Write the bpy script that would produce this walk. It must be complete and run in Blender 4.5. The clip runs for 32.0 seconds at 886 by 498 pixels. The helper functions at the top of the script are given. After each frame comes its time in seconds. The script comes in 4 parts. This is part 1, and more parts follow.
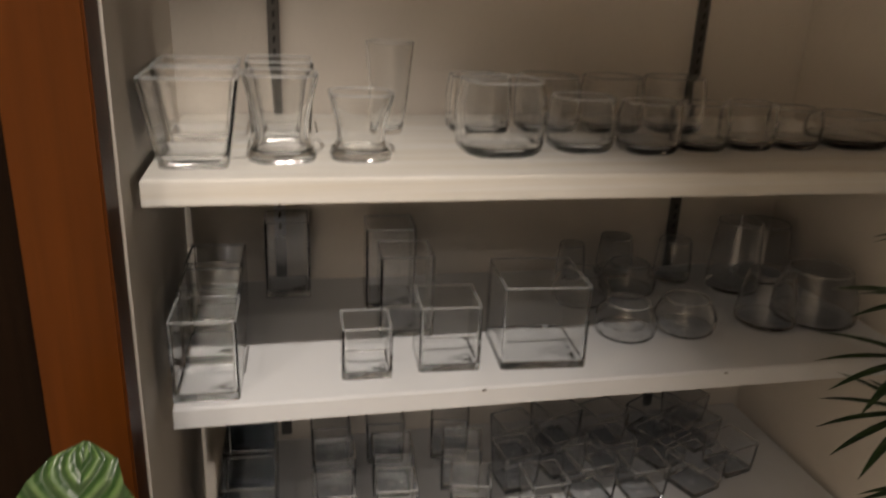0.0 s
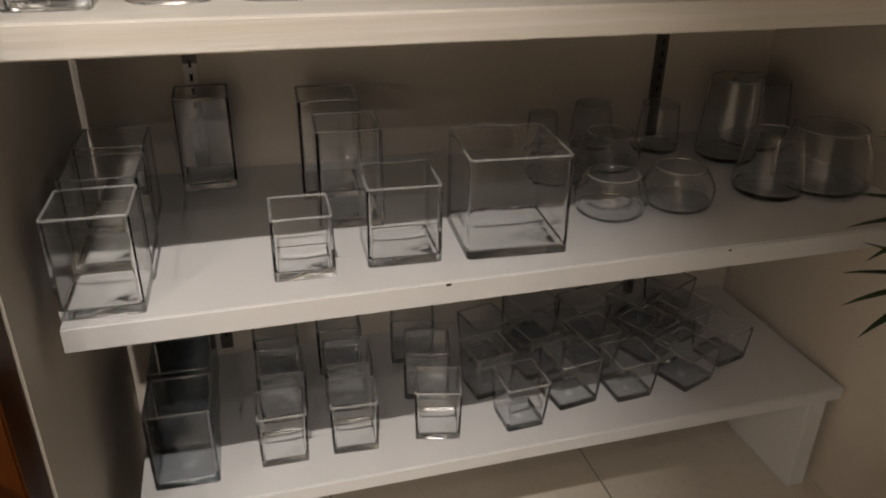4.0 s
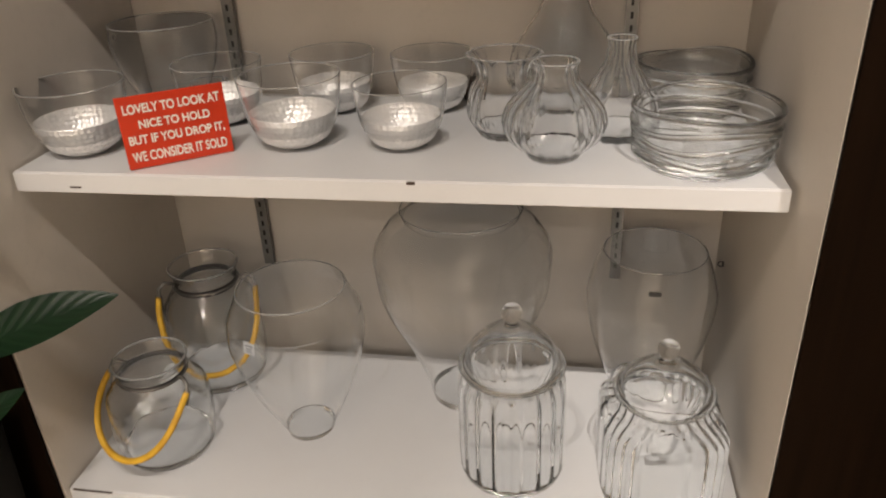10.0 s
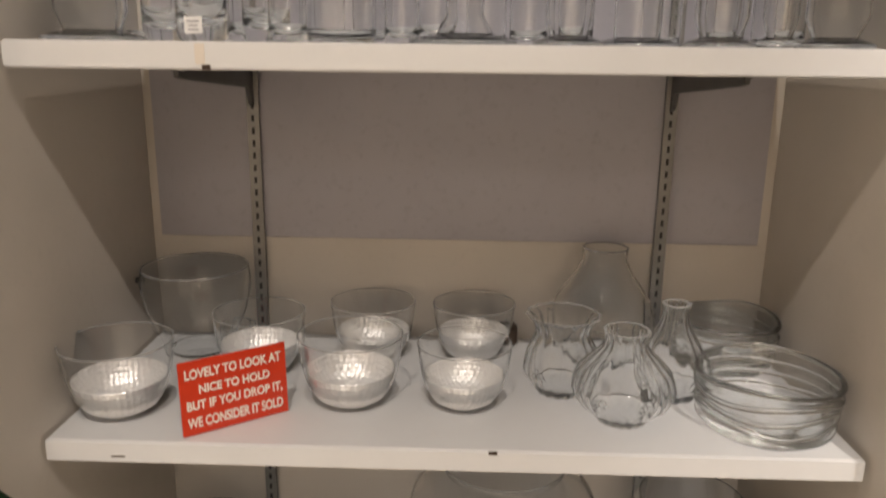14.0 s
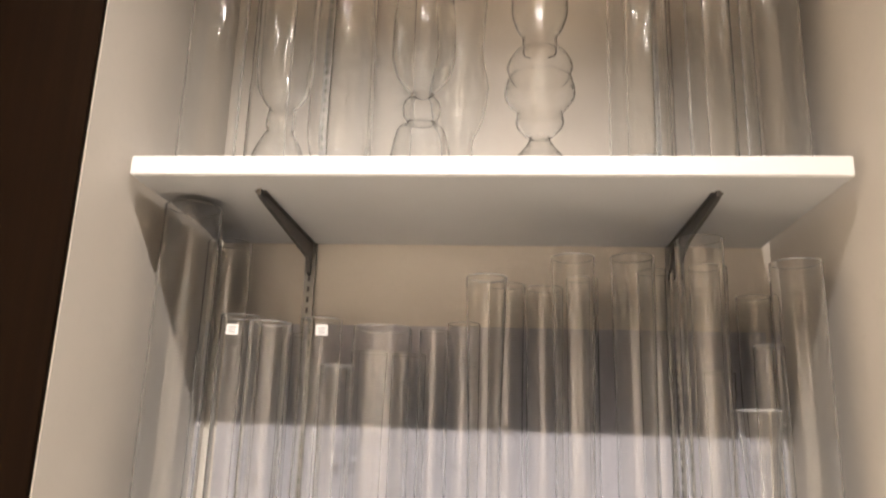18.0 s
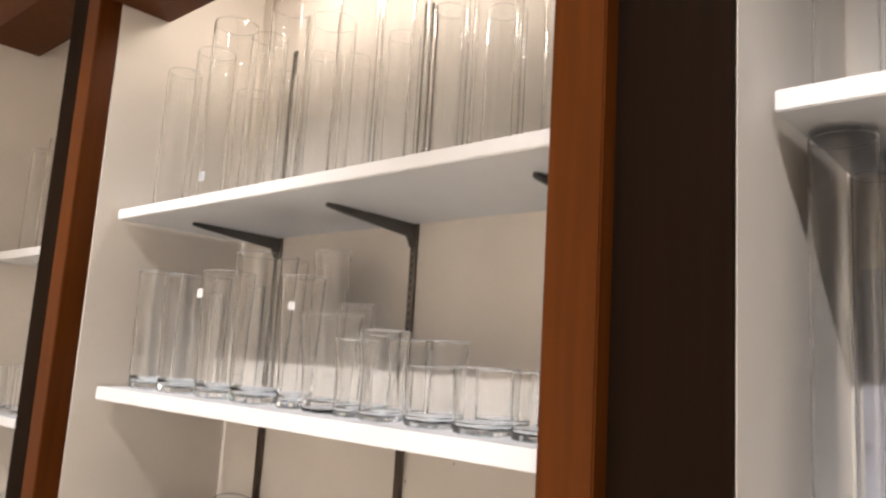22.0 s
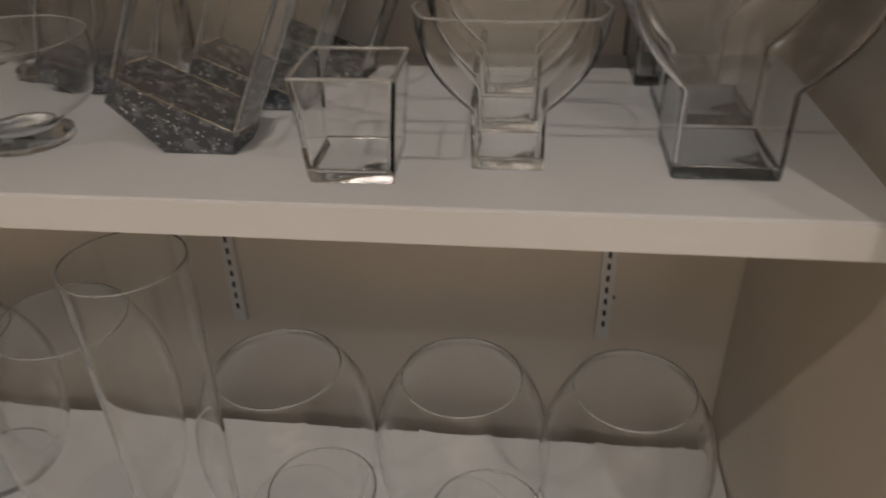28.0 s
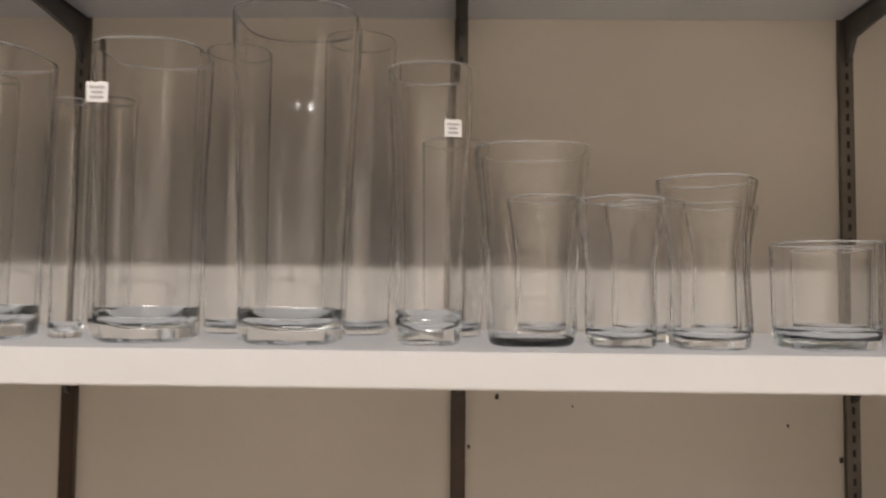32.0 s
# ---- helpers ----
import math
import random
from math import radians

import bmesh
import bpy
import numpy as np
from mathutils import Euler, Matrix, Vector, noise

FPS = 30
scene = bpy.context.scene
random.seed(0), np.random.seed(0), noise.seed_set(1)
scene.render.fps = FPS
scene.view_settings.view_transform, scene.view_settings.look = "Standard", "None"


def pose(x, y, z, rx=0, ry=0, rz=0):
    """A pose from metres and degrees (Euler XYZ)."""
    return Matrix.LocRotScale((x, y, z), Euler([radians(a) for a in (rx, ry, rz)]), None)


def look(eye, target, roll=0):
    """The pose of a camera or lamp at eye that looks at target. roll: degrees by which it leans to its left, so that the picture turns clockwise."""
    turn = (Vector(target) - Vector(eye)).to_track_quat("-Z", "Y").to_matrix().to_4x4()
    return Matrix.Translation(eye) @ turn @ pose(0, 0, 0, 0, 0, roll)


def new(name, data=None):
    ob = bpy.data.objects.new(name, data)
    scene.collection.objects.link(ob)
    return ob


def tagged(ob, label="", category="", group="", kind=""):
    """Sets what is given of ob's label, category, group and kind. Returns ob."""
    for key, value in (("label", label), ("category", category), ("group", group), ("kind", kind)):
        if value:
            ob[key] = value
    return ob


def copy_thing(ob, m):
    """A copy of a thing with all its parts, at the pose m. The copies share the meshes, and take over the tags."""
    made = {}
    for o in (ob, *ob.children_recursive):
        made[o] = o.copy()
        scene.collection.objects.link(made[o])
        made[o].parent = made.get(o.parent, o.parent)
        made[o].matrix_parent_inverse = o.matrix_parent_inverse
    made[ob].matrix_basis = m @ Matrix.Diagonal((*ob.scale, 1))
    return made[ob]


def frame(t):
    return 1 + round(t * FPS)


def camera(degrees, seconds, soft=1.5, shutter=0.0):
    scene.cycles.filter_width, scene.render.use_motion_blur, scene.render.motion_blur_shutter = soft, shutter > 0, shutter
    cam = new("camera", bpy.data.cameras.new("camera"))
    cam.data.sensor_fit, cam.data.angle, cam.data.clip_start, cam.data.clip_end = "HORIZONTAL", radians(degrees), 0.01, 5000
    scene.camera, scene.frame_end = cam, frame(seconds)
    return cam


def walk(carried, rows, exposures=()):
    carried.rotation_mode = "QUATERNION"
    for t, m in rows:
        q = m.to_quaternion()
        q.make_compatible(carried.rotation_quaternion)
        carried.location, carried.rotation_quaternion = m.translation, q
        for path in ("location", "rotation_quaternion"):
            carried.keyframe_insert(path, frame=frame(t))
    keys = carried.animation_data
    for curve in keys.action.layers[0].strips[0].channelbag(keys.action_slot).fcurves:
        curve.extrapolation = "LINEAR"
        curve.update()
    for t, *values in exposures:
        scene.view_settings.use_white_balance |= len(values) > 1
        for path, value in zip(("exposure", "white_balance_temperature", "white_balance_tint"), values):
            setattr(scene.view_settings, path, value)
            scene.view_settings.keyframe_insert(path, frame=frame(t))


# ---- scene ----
cam = camera(60.5, 32.0, 2.0, 0.4)
PATH = [
    (0, (1.82, -1.128, 1.326), (2.235, 0.713, 0.664), 2.4),
    (0.5, (1.805, -1.011, 1.261), (2.115, 0.777, 0.421), 4.7),
    (1, (1.833, -0.946, 1.2), (2.086, 0.836, 0.327), 4.2),
    (1.5, (1.856, -0.906, 1.181), (2.118, 0.835, 0.232), 4.6),
    (2, (1.883, -0.911, 1.17), (2.2, 0.812, 0.207), 2.3),
    (2.5, (1.871, -0.924, 1.185), (2.279, 0.784, 0.228), 1.7),
    (4.5, (1.893, -0.923, 1.197), (2.389, 0.804, 0.319), 0.8),
    (5, (1.9, -0.922, 1.195), (2.265, 0.841, 0.324), 1.1),
    (5.5, (1.851, -0.923, 1.194), (1.854, 0.875, 0.316), 1.5),
    (6, (1.74, -0.935, 1.199), (1.427, 0.831, 0.314), 2.1),
    (6.5, (1.607, -1.008, 1.22), (1.098, 0.664, 0.247), 0.4),
    (7, (1.539, -1.058, 1.23), (0.732, 0.495, 0.261), -6.4),
    (7.5, (1.408, -1.066, 1.248), (0.591, 0.474, 0.269), -3.4),
    (8, (1.283, -1.076, 1.245), (0.528, 0.551, 0.361), -1.0),
    (8.5, (1.191, -1.106, 1.273), (0.588, 0.565, 0.355), -3.1),
    (9, (1.126, -1.145, 1.256), (0.66, 0.536, 0.278), -3.8),
    (9.5, (1.063, -1.151, 1.25), (0.606, 0.564, 0.328), -2.6),
    (10, (0.959, -1.095, 1.241), (0.635, 0.65, 0.32), -2.7),
    (10.5, (0.908, -1.069, 1.243), (0.652, 0.704, 0.354), -1.3),
    (11, (0.822, -1.095, 1.277), (0.681, 0.716, 0.439), -0.6),
    (11.5, (0.835, -1.145, 1.231), (0.742, 0.672, 0.4), -2.6),
    (12, (0.768, -1.153, 1.249), (0.802, 0.619, 0.323), -0.9),
    (12.5, (0.741, -1.158, 1.245), (0.765, 0.629, 0.346), -0.7),
    (13, (0.705, -1.117, 1.288), (0.679, 0.721, 0.499), -0.8),
    (13.5, (0.689, -1.071, 1.342), (0.609, 0.816, 0.684), 0.5),
    (14, (0.656, -1.07, 1.38), (0.603, 0.867, 0.884), 0.7),
    (14.5, (0.643, -1.094, 1.371), (0.613, 0.886, 1.088), -0.3),
    (16.5, (0.697, -1.188, 1.511), (0.595, 0.806, 1.635), 0.9),
    (17, (0.696, -1.205, 1.531), (0.562, 0.773, 1.797), 1.7),
    (17.5, (0.698, -1.223, 1.566), (0.546, 0.741, 1.911), 1.4),
    (18, (0.688, -1.248, 1.595), (0.522, 0.683, 2.089), 1.8),
    (18.5, (0.697, -1.263, 1.624), (0.5, 0.64, 2.208), 1.4),
    (19, (0.701, -1.275, 1.633), (0.5, 0.59, 2.326), 1.8),
    (19.5, (0.703, -1.263, 1.641), (0.48, 0.609, 2.31), 1.3),
    (20, (0.652, -1.239, 1.645), (0.381, 0.65, 2.244), 1.5),
    (20.5, (0.568, -1.258, 1.653), (0.032, 0.595, 2.18), 2.3),
    (21, (0.524, -1.24, 1.658), (-0.331, 0.505, 2.132), 1.9),
    (21.5, (0.463, -1.246, 1.652), (-0.711, 0.328, 2.03), 2.2),
    (22, (0.405, -1.223, 1.612), (-0.916, 0.248, 1.912), 3.5),
    (22.5, (0.363, -1.19, 1.578), (-1.028, 0.239, 1.723), 3.5),
    (23, (0.244, -1.105, 1.5), (-1.097, 0.375, 1.41), 4.5),
    (23.5, (0.074, -0.982, 1.478), (-1.124, 0.581, 1.131), 1.2),
    (24, (-0.086, -0.85, 1.4), (-1.241, 0.737, 1.021), -0.1),
    (24.5, (-0.194, -0.736, 1.354), (-1.444, 0.745, 0.864), -2.4),
    (25, (-0.329, -0.702, 1.326), (-1.333, 0.924, 0.737), -2.0),
    (25.5, (-0.439, -0.718, 1.295), (-1.23, 0.99, 0.62), -1.2),
    (27.5, (-0.605, -0.615, 1.245), (-1.123, 1.094, 0.345), 1.4),
    (28, (-0.698, -0.684, 1.235), (-0.914, 1.011, 0.196), -1.5),
    (28.5, (-0.72, -0.699, 1.207), (-0.721, 1.012, 0.172), -0.4),
    (29, (-0.805, -0.669, 1.255), (-0.773, 1.09, 0.303), -3.4),
    (29.5, (-0.873, -0.704, 1.265), (-0.971, 1.168, 0.568), -1.2),
    (30, (-1.037, -0.712, 1.367), (-1.104, 1.208, 0.808), -1.7),
    (30.5, (-1.14, -0.813, 1.404), (-1.122, 1.165, 1.136), -1.6),
    (31, (-1.174, -0.838, 1.477), (-1.128, 1.157, 1.351), 1.2),
    (31.5, (-1.221, -0.843, 1.519), (-1.195, 1.156, 1.53), 1.0),
    (32, (-1.263, -0.907, 1.537), (-1.301, 1.089, 1.65), 0.6),
]
EXPOSURES = [(0, -0.25, 6500, 10), (1, -0.07, 6500, 10), (2, -0.4, 6500, 10), (3, -0.4, 6500, 10), (5, -0.25, 6500, 10), (6, -0.17, 6500, 10), (6.6, 0.65, 6500, 10), (7.4, 0.7, 6500, 10), (7.8, 0.1, 6500, 10), (8.1, -0.27, 6500, 10), (9, -0.43, 6500, 10), (10, -0.2, 6500, 10), (11, -0.55, 6500, 10), (12, -0.4, 6500, 10), (14, -0.3, 6500, 10), (17, 0.35, 6400, 10), (18, 0.8, 6325, 10), (19, 0.3, 6050, 10), (20, 0.25, 5950, 10), (21, 0.25, 5800, 10), (22, 0.57, 5800, 10), (23, 0.0, 5800, 10), (24, -0.02, 6050, 10), (25, -0.1, 6250, 10), (25.5, -0.2, 6208, 10), (26.5, -0.65, 6325, 10), (27.6, -1.29, 6453, 10), (28.5, -1.29, 6500, 10), (29.2, -0.77, 6500, 10), (30, -0.2, 6350, 10), (31, -0.08, 6150, 10), (32, -0.3, 6000, 10)]
walk(cam, [(t, look(eye, target, roll)) for t, eye, target, roll in PATH], EXPOSURES)

# ---- world and lamps ----
scene.cycles.transparent_max_bounces = 160
scene.cycles.max_bounces = 20
scene.cycles.transmission_bounces = 16
scene.cycles.caustics_refractive = False
scene.cycles.caustics_reflective = False
scene.cycles.sample_clamp_indirect = 40.0
world = bpy.data.worlds.new("world")
scene.world = world
world.use_nodes = True
world.node_tree.nodes["Background"].inputs[0].default_value = (1.0, 0.86, 0.7, 1)
world.node_tree.nodes["Background"].inputs[1].default_value = 0.03

FLOOR, CEIL, ALCOVE_TOP, SPOT_Y = -0.045, 3.85, 3.12, -1.9
SPOTS = [(-3.0, 40, -3.0), (-2.2, 180, -2.0), (-1.5, 110, -1.7), (0.42, 155, 0.3), (1.05, 100, 0.6), (1.64, 360, 1.7)]
for sx, watts, aim in SPOTS:
    lamp = bpy.data.lights.new("spot_beam", "SPOT")
    lamp.energy, lamp.color, lamp.shadow_soft_size = watts, (1.0, 0.89, 0.79), 0.025
    lamp.spot_size, lamp.spot_blend = radians((64 if sx < 0.4 else 60) if sx < 1.4 else 31), 0.85
    new("spot_beam", lamp).matrix_world = look((sx, SPOT_Y, CEIL - 0.13), (aim, 0.1, 0.75 if sx < 0.4 else 1.12 if sx < 1.4 else 0.45))
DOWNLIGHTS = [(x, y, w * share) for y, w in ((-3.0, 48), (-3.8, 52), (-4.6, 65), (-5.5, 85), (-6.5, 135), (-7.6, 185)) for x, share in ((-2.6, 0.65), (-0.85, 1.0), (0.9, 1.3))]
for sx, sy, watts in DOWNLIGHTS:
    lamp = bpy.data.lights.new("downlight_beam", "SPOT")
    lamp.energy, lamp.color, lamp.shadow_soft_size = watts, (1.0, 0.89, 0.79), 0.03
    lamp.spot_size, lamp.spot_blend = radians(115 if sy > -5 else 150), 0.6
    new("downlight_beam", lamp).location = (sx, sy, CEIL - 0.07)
for sx in (-1.75, -1.25, -0.75):
    lamp = bpy.data.lights.new("cove_bulb", "POINT")
    lamp.energy, lamp.color, lamp.shadow_soft_size = 3.2, (1.0, 0.84, 0.66), 0.05
    new("cove_bulb", lamp).location = (sx, 0.2, 2.93)

# ---- materials ----


def nodes_of(name):
    m = bpy.data.materials.new(name)
    m.use_nodes = True
    nt = m.node_tree
    return m, nt, nt.nodes["Principled BSDF"], nt.nodes["Material Output"]


def mix_rgb(nt, fac, a, b):
    n = nt.nodes.new("ShaderNodeMix")
    n.data_type = "RGBA"
    for sock, v in ((n.inputs[0], fac), (n.inputs[6], a), (n.inputs[7], b)):
        if hasattr(v, "links"):
            nt.links.new(v, sock)
        else:
            sock.default_value = v if isinstance(v, float) else (*v, 1)
    return n.outputs[2]


def ramp(nt, src, lo, hi):
    n = nt.nodes.new("ShaderNodeMapRange")
    nt.links.new(src, n.inputs[0])
    n.inputs[1].default_value, n.inputs[2].default_value = lo, hi
    return n.outputs[0]


def noise_at(nt, scale, detail=3.0, stretch=(1, 1, 1), coord="Object"):
    tc = nt.nodes.new("ShaderNodeTexCoord")
    mp = nt.nodes.new("ShaderNodeMapping")
    mp.inputs["Scale"].default_value = stretch
    nt.links.new(tc.outputs[coord], mp.inputs[0])
    n = nt.nodes.new("ShaderNodeTexNoise")
    n.inputs["Scale"].default_value, n.inputs["Detail"].default_value = scale, detail
    nt.links.new(mp.outputs[0], n.inputs[0])
    return n.outputs[0]


def bump(nt, bsdf, src, strength, dist):
    n = nt.nodes.new("ShaderNodeBump")
    n.inputs["Strength"].default_value, n.inputs["Distance"].default_value = strength, dist
    nt.links.new(src, n.inputs["Height"])
    nt.links.new(n.outputs[0], bsdf.inputs["Normal"])


def paint(name, a, b, rough=0.5, big=3.0, fine=90.0, relief=0.15, metal=0.0, stretch=(1, 1, 1), spec=0.5, wear=0.82):
    m, nt, bs, out = nodes_of(name)
    broad = ramp(nt, noise_at(nt, big, 4.0, stretch), 0.35, 0.7)
    grain = noise_at(nt, fine, 3.0, stretch)
    col = mix_rgb(nt, broad, a, b)
    col = mix_rgb(nt, ramp(nt, grain, 0.55, 0.9), col, tuple(c * wear for c in a))
    nt.links.new(col, bs.inputs["Base Color"])
    bs.inputs["Roughness"].default_value, bs.inputs["Metallic"].default_value = rough, metal
    bs.inputs["Specular IOR Level"].default_value = spec
    bump(nt, bs, grain, relief, 0.002)
    return m


WALL = paint("alcove_paint", (0.74, 0.685, 0.615), (0.67, 0.62, 0.555), 0.6, 2.5, 60, wear=0.92)
SHELF = paint("shelf_lacquer", (0.735, 0.745, 0.76), (0.69, 0.695, 0.705), 0.38, 3.5, 120, 0.06, wear=0.95)
OLDSHELF = paint("whitewashed_board", (0.80, 0.785, 0.75), (0.70, 0.66, 0.58), 0.5, 6.0, 40, 0.2, 0.0, (0.25, 4, 12))
GREY = paint("grey_panel_paint", (0.50, 0.485, 0.525), (0.45, 0.435, 0.475), 0.65, 3.0, 70)
ORANGE = paint("orange_veneer", (0.086, 0.0235, 0.003), (0.060, 0.0162, 0.002), 0.4, 5.0, 30, 0.1, 0.0, (7, 7, 0.35), 0.08)
BROWN = paint("dark_brown_laminate", (0.0095, 0.0046, 0.0021), (0.006, 0.0029, 0.0013), 0.6, 8.0, 60, 0.1, 0.0, (10, 10, 0.25), 0.04)
STEEL = paint("zinc_steel", (0.27, 0.263, 0.25), (0.19, 0.185, 0.18), 0.42, 12.0, 80, 0.1, 0.85)
AGEDSTEEL = paint("aged_zinc_steel", (0.19, 0.172, 0.15), (0.12, 0.105, 0.088), 0.45, 14.0, 80, 0.1, 0.75)
DARKSTEEL = paint("dark_bracket_steel", (0.13, 0.125, 0.12), (0.09, 0.085, 0.08), 0.45, 12.0, 80, 0.1, 0.5)
SLOT = paint("slot_shadow", (0.012, 0.011, 0.01), (0.02, 0.018, 0.016), 0.8)
COVER = paint("brown_cover_strip", (0.055, 0.03, 0.016), (0.035, 0.02, 0.01), 0.5)
TILE = paint("cream_floor_tile", (0.62, 0.575, 0.50), (0.56, 0.51, 0.44), 0.25, 2.0, 40, 0.04)
GROUT = paint("grey_grout", (0.24, 0.22, 0.19), (0.2, 0.18, 0.16), 0.9)
PLASTER = paint("room_plaster", (0.76, 0.70, 0.62), (0.71, 0.65, 0.575), 0.8)
RED = paint("red_card", (0.62, 0.045, 0.012), (0.55, 0.04, 0.012), 0.35, 6.0, 150, 0.05)
IVORY = paint("white_print", (0.85, 0.82, 0.76), (0.8, 0.77, 0.7), 0.5)
STICKER = paint("white_sticker", (0.82, 0.82, 0.82), (0.76, 0.76, 0.76), 0.5)
INK = paint("grey_ink", (0.34, 0.34, 0.36), (0.40, 0.40, 0.42), 0.6)
ROPE = paint("yellow_rope", (0.72, 0.43, 0.03), (0.55, 0.30, 0.02), 0.6, 40, 300, 0.5)
POT = paint("black_planter", (0.006, 0.006, 0.005), (0.009, 0.008, 0.007), 0.75, spec=0.08)
SOIL = paint("potting_soil", (0.03, 0.02, 0.013), (0.05, 0.034, 0.02), 0.95, 20, 120, 0.8)
STEM = paint("green_stem", (0.07, 0.13, 0.035), (0.05, 0.09, 0.03), 0.5)


def clear_glass(name, tint, ior=1.46, rough=0.012, ripple=0.03, ground=0.0):
    m, nt, bs, out = nodes_of(name)
    nt.nodes.remove(bs)
    g = nt.nodes.new("ShaderNodeBsdfGlass")
    g.inputs[0].default_value = (*tint, 1)
    g.inputs["Roughness"].default_value, g.inputs["IOR"].default_value = rough, ior
    uneven = nt.nodes.new("ShaderNodeBump")
    uneven.inputs["Strength"].default_value, uneven.inputs["Distance"].default_value = ripple, 0.004
    nt.links.new(noise_at(nt, 22, 2.0), uneven.inputs["Height"])
    nt.links.new(uneven.outputs[0], g.inputs["Normal"])
    made = g.outputs[0]
    if ground:
        dull = nt.nodes.new("ShaderNodeBsdfDiffuse")
        dull.inputs[0].default_value = (0.86, 0.88, 0.88, 1)
        mx = nt.nodes.new("ShaderNodeMixShader")
        mx.inputs[0].default_value = ground
        nt.links.new(made, mx.inputs[1])
        nt.links.new(dull.outputs[0], mx.inputs[2])
        made = mx.outputs[0]
    nt.links.new(made, out.inputs[0])
    return m


GLASS = clear_glass("clear_glass", (0.994, 0.996, 0.996), 1.38, rough=0.025, ripple=0.02)
BASEGLASS = clear_glass("thick_clear_glass", (0.985, 0.99, 0.99), 1.5, 0.08, 0.35)
EDGEGLASS = clear_glass("ground_glass_edge", (0.98, 0.985, 0.985), rough=0.08, ground=0.26)
# Grey tints: real smoky pieces, and shade tinted into back-row votives.
SMOKESHADE = clear_glass("smoke_and_shade_glass", (0.962, 0.965, 0.968), rough=0.05)
SMOKESHADEBASE = clear_glass("thick_smoke_and_shade_glass", (0.74, 0.758, 0.775), 1.5, 0.08, 0.35)
PANES = (GLASS, BASEGLASS, EDGEGLASS, SMOKESHADE, SMOKESHADEBASE)


def hammered():
    m, nt, bs, out = nodes_of("hammered_silver")
    bs.inputs["Base Color"].default_value = (0.88, 0.87, 0.86, 1)
    bs.inputs["Metallic"].default_value, bs.inputs["Roughness"].default_value = 0.6, 0.43
    tc = nt.nodes.new("ShaderNodeTexCoord")
    v = nt.nodes.new("ShaderNodeTexVoronoi")
    v.inputs["Scale"].default_value, v.inputs["Randomness"].default_value = 105, 0.3
    nt.links.new(tc.outputs["Object"], v.inputs[0])
    bump(nt, bs, v.outputs["Distance"], 0.55, 0.004)
    return m


def speckled():
    m, nt, bs, out = nodes_of("speckled_gel")
    tc = nt.nodes.new("ShaderNodeTexCoord")
    v = nt.nodes.new("ShaderNodeTexVoronoi")
    v.inputs["Scale"].default_value = 260
    nt.links.new(tc.outputs["Object"], v.inputs[0])
    spot = ramp(nt, v.outputs["Distance"], 0.40, 0.20)
    n = ramp(nt, noise_at(nt, 60, 3.0), 0.5, 0.62)
    col = mix_rgb(nt, n, (0.055, 0.062, 0.073), (0.135, 0.15, 0.17))
    mul = nt.nodes.new("ShaderNodeMath")
    mul.operation = "MULTIPLY"
    nt.links.new(spot, mul.inputs[0])
    nt.links.new(ramp(nt, noise_at(nt, 140, 2.0), 0.52, 0.66), mul.inputs[1])
    nt.links.new(mix_rgb(nt, mul.outputs[0], col, (0.75, 0.78, 0.8)), bs.inputs["Base Color"])
    bs.inputs["Roughness"].default_value = 0.15
    return m


def leafy(name, dark, light, bands, share, relief=0.3, spec=0.35):
    m, nt, bs, out = nodes_of(name)
    tc = nt.nodes.new("ShaderNodeTexCoord")
    sp = nt.nodes.new("ShaderNodeSeparateXYZ")
    nt.links.new(tc.outputs["UV"], sp.inputs[0])

    def math_node(op, a, b):
        n = nt.nodes.new("ShaderNodeMath")
        n.operation = op
        for k, v in enumerate((a, b)):
            if v is None:
                continue
            if hasattr(v, "links"):
                nt.links.new(v, n.inputs[k])
            else:
                n.inputs[k].default_value = v
        return n.outputs[0]
    side = math_node("ABSOLUTE", math_node("SUBTRACT", sp.outputs[0], 0.5), None)
    run = math_node("SUBTRACT", sp.outputs[1], math_node("MULTIPLY", side, 0.45))
    warp = math_node("ADD", run, math_node("MULTIPLY", noise_at(nt, 30, 2.0), 0.02))
    band = math_node("SINE", math_node("MULTIPLY", warp, bands * 6.283), None)
    stripe = ramp(nt, band, 0.25 - share, 0.85)
    rib = ramp(nt, side, 0.022, 0.045)
    wet = math_node("MULTIPLY", stripe, rib)
    col = mix_rgb(nt, wet, dark, light)
    nt.links.new(mix_rgb(nt, ramp(nt, noise_at(nt, 25, 3.0), 0.5, 0.8), col, dark), bs.inputs["Base Color"])
    bs.inputs["Roughness"].default_value = 0.36
    bs.inputs["Specular IOR Level"].default_value = spec
    bump(nt, bs, band, relief, 0.004)
    return m


SILVER, GEL = hammered(), speckled()
CALATHEA = leafy("striped_leaf", (0.020, 0.050, 0.011), (0.075, 0.13, 0.038), 11, 0.35, 0.5, 0.5)
DARKLEAF = leafy("dark_leaf", (0.006, 0.020, 0.008), (0.009, 0.027, 0.011), 9, 0.2, 0.1, 0.3)
PALMLEAF = leafy("palm_leaf", (0.025, 0.05, 0.018), (0.045, 0.075, 0.028), 3, 0.2)

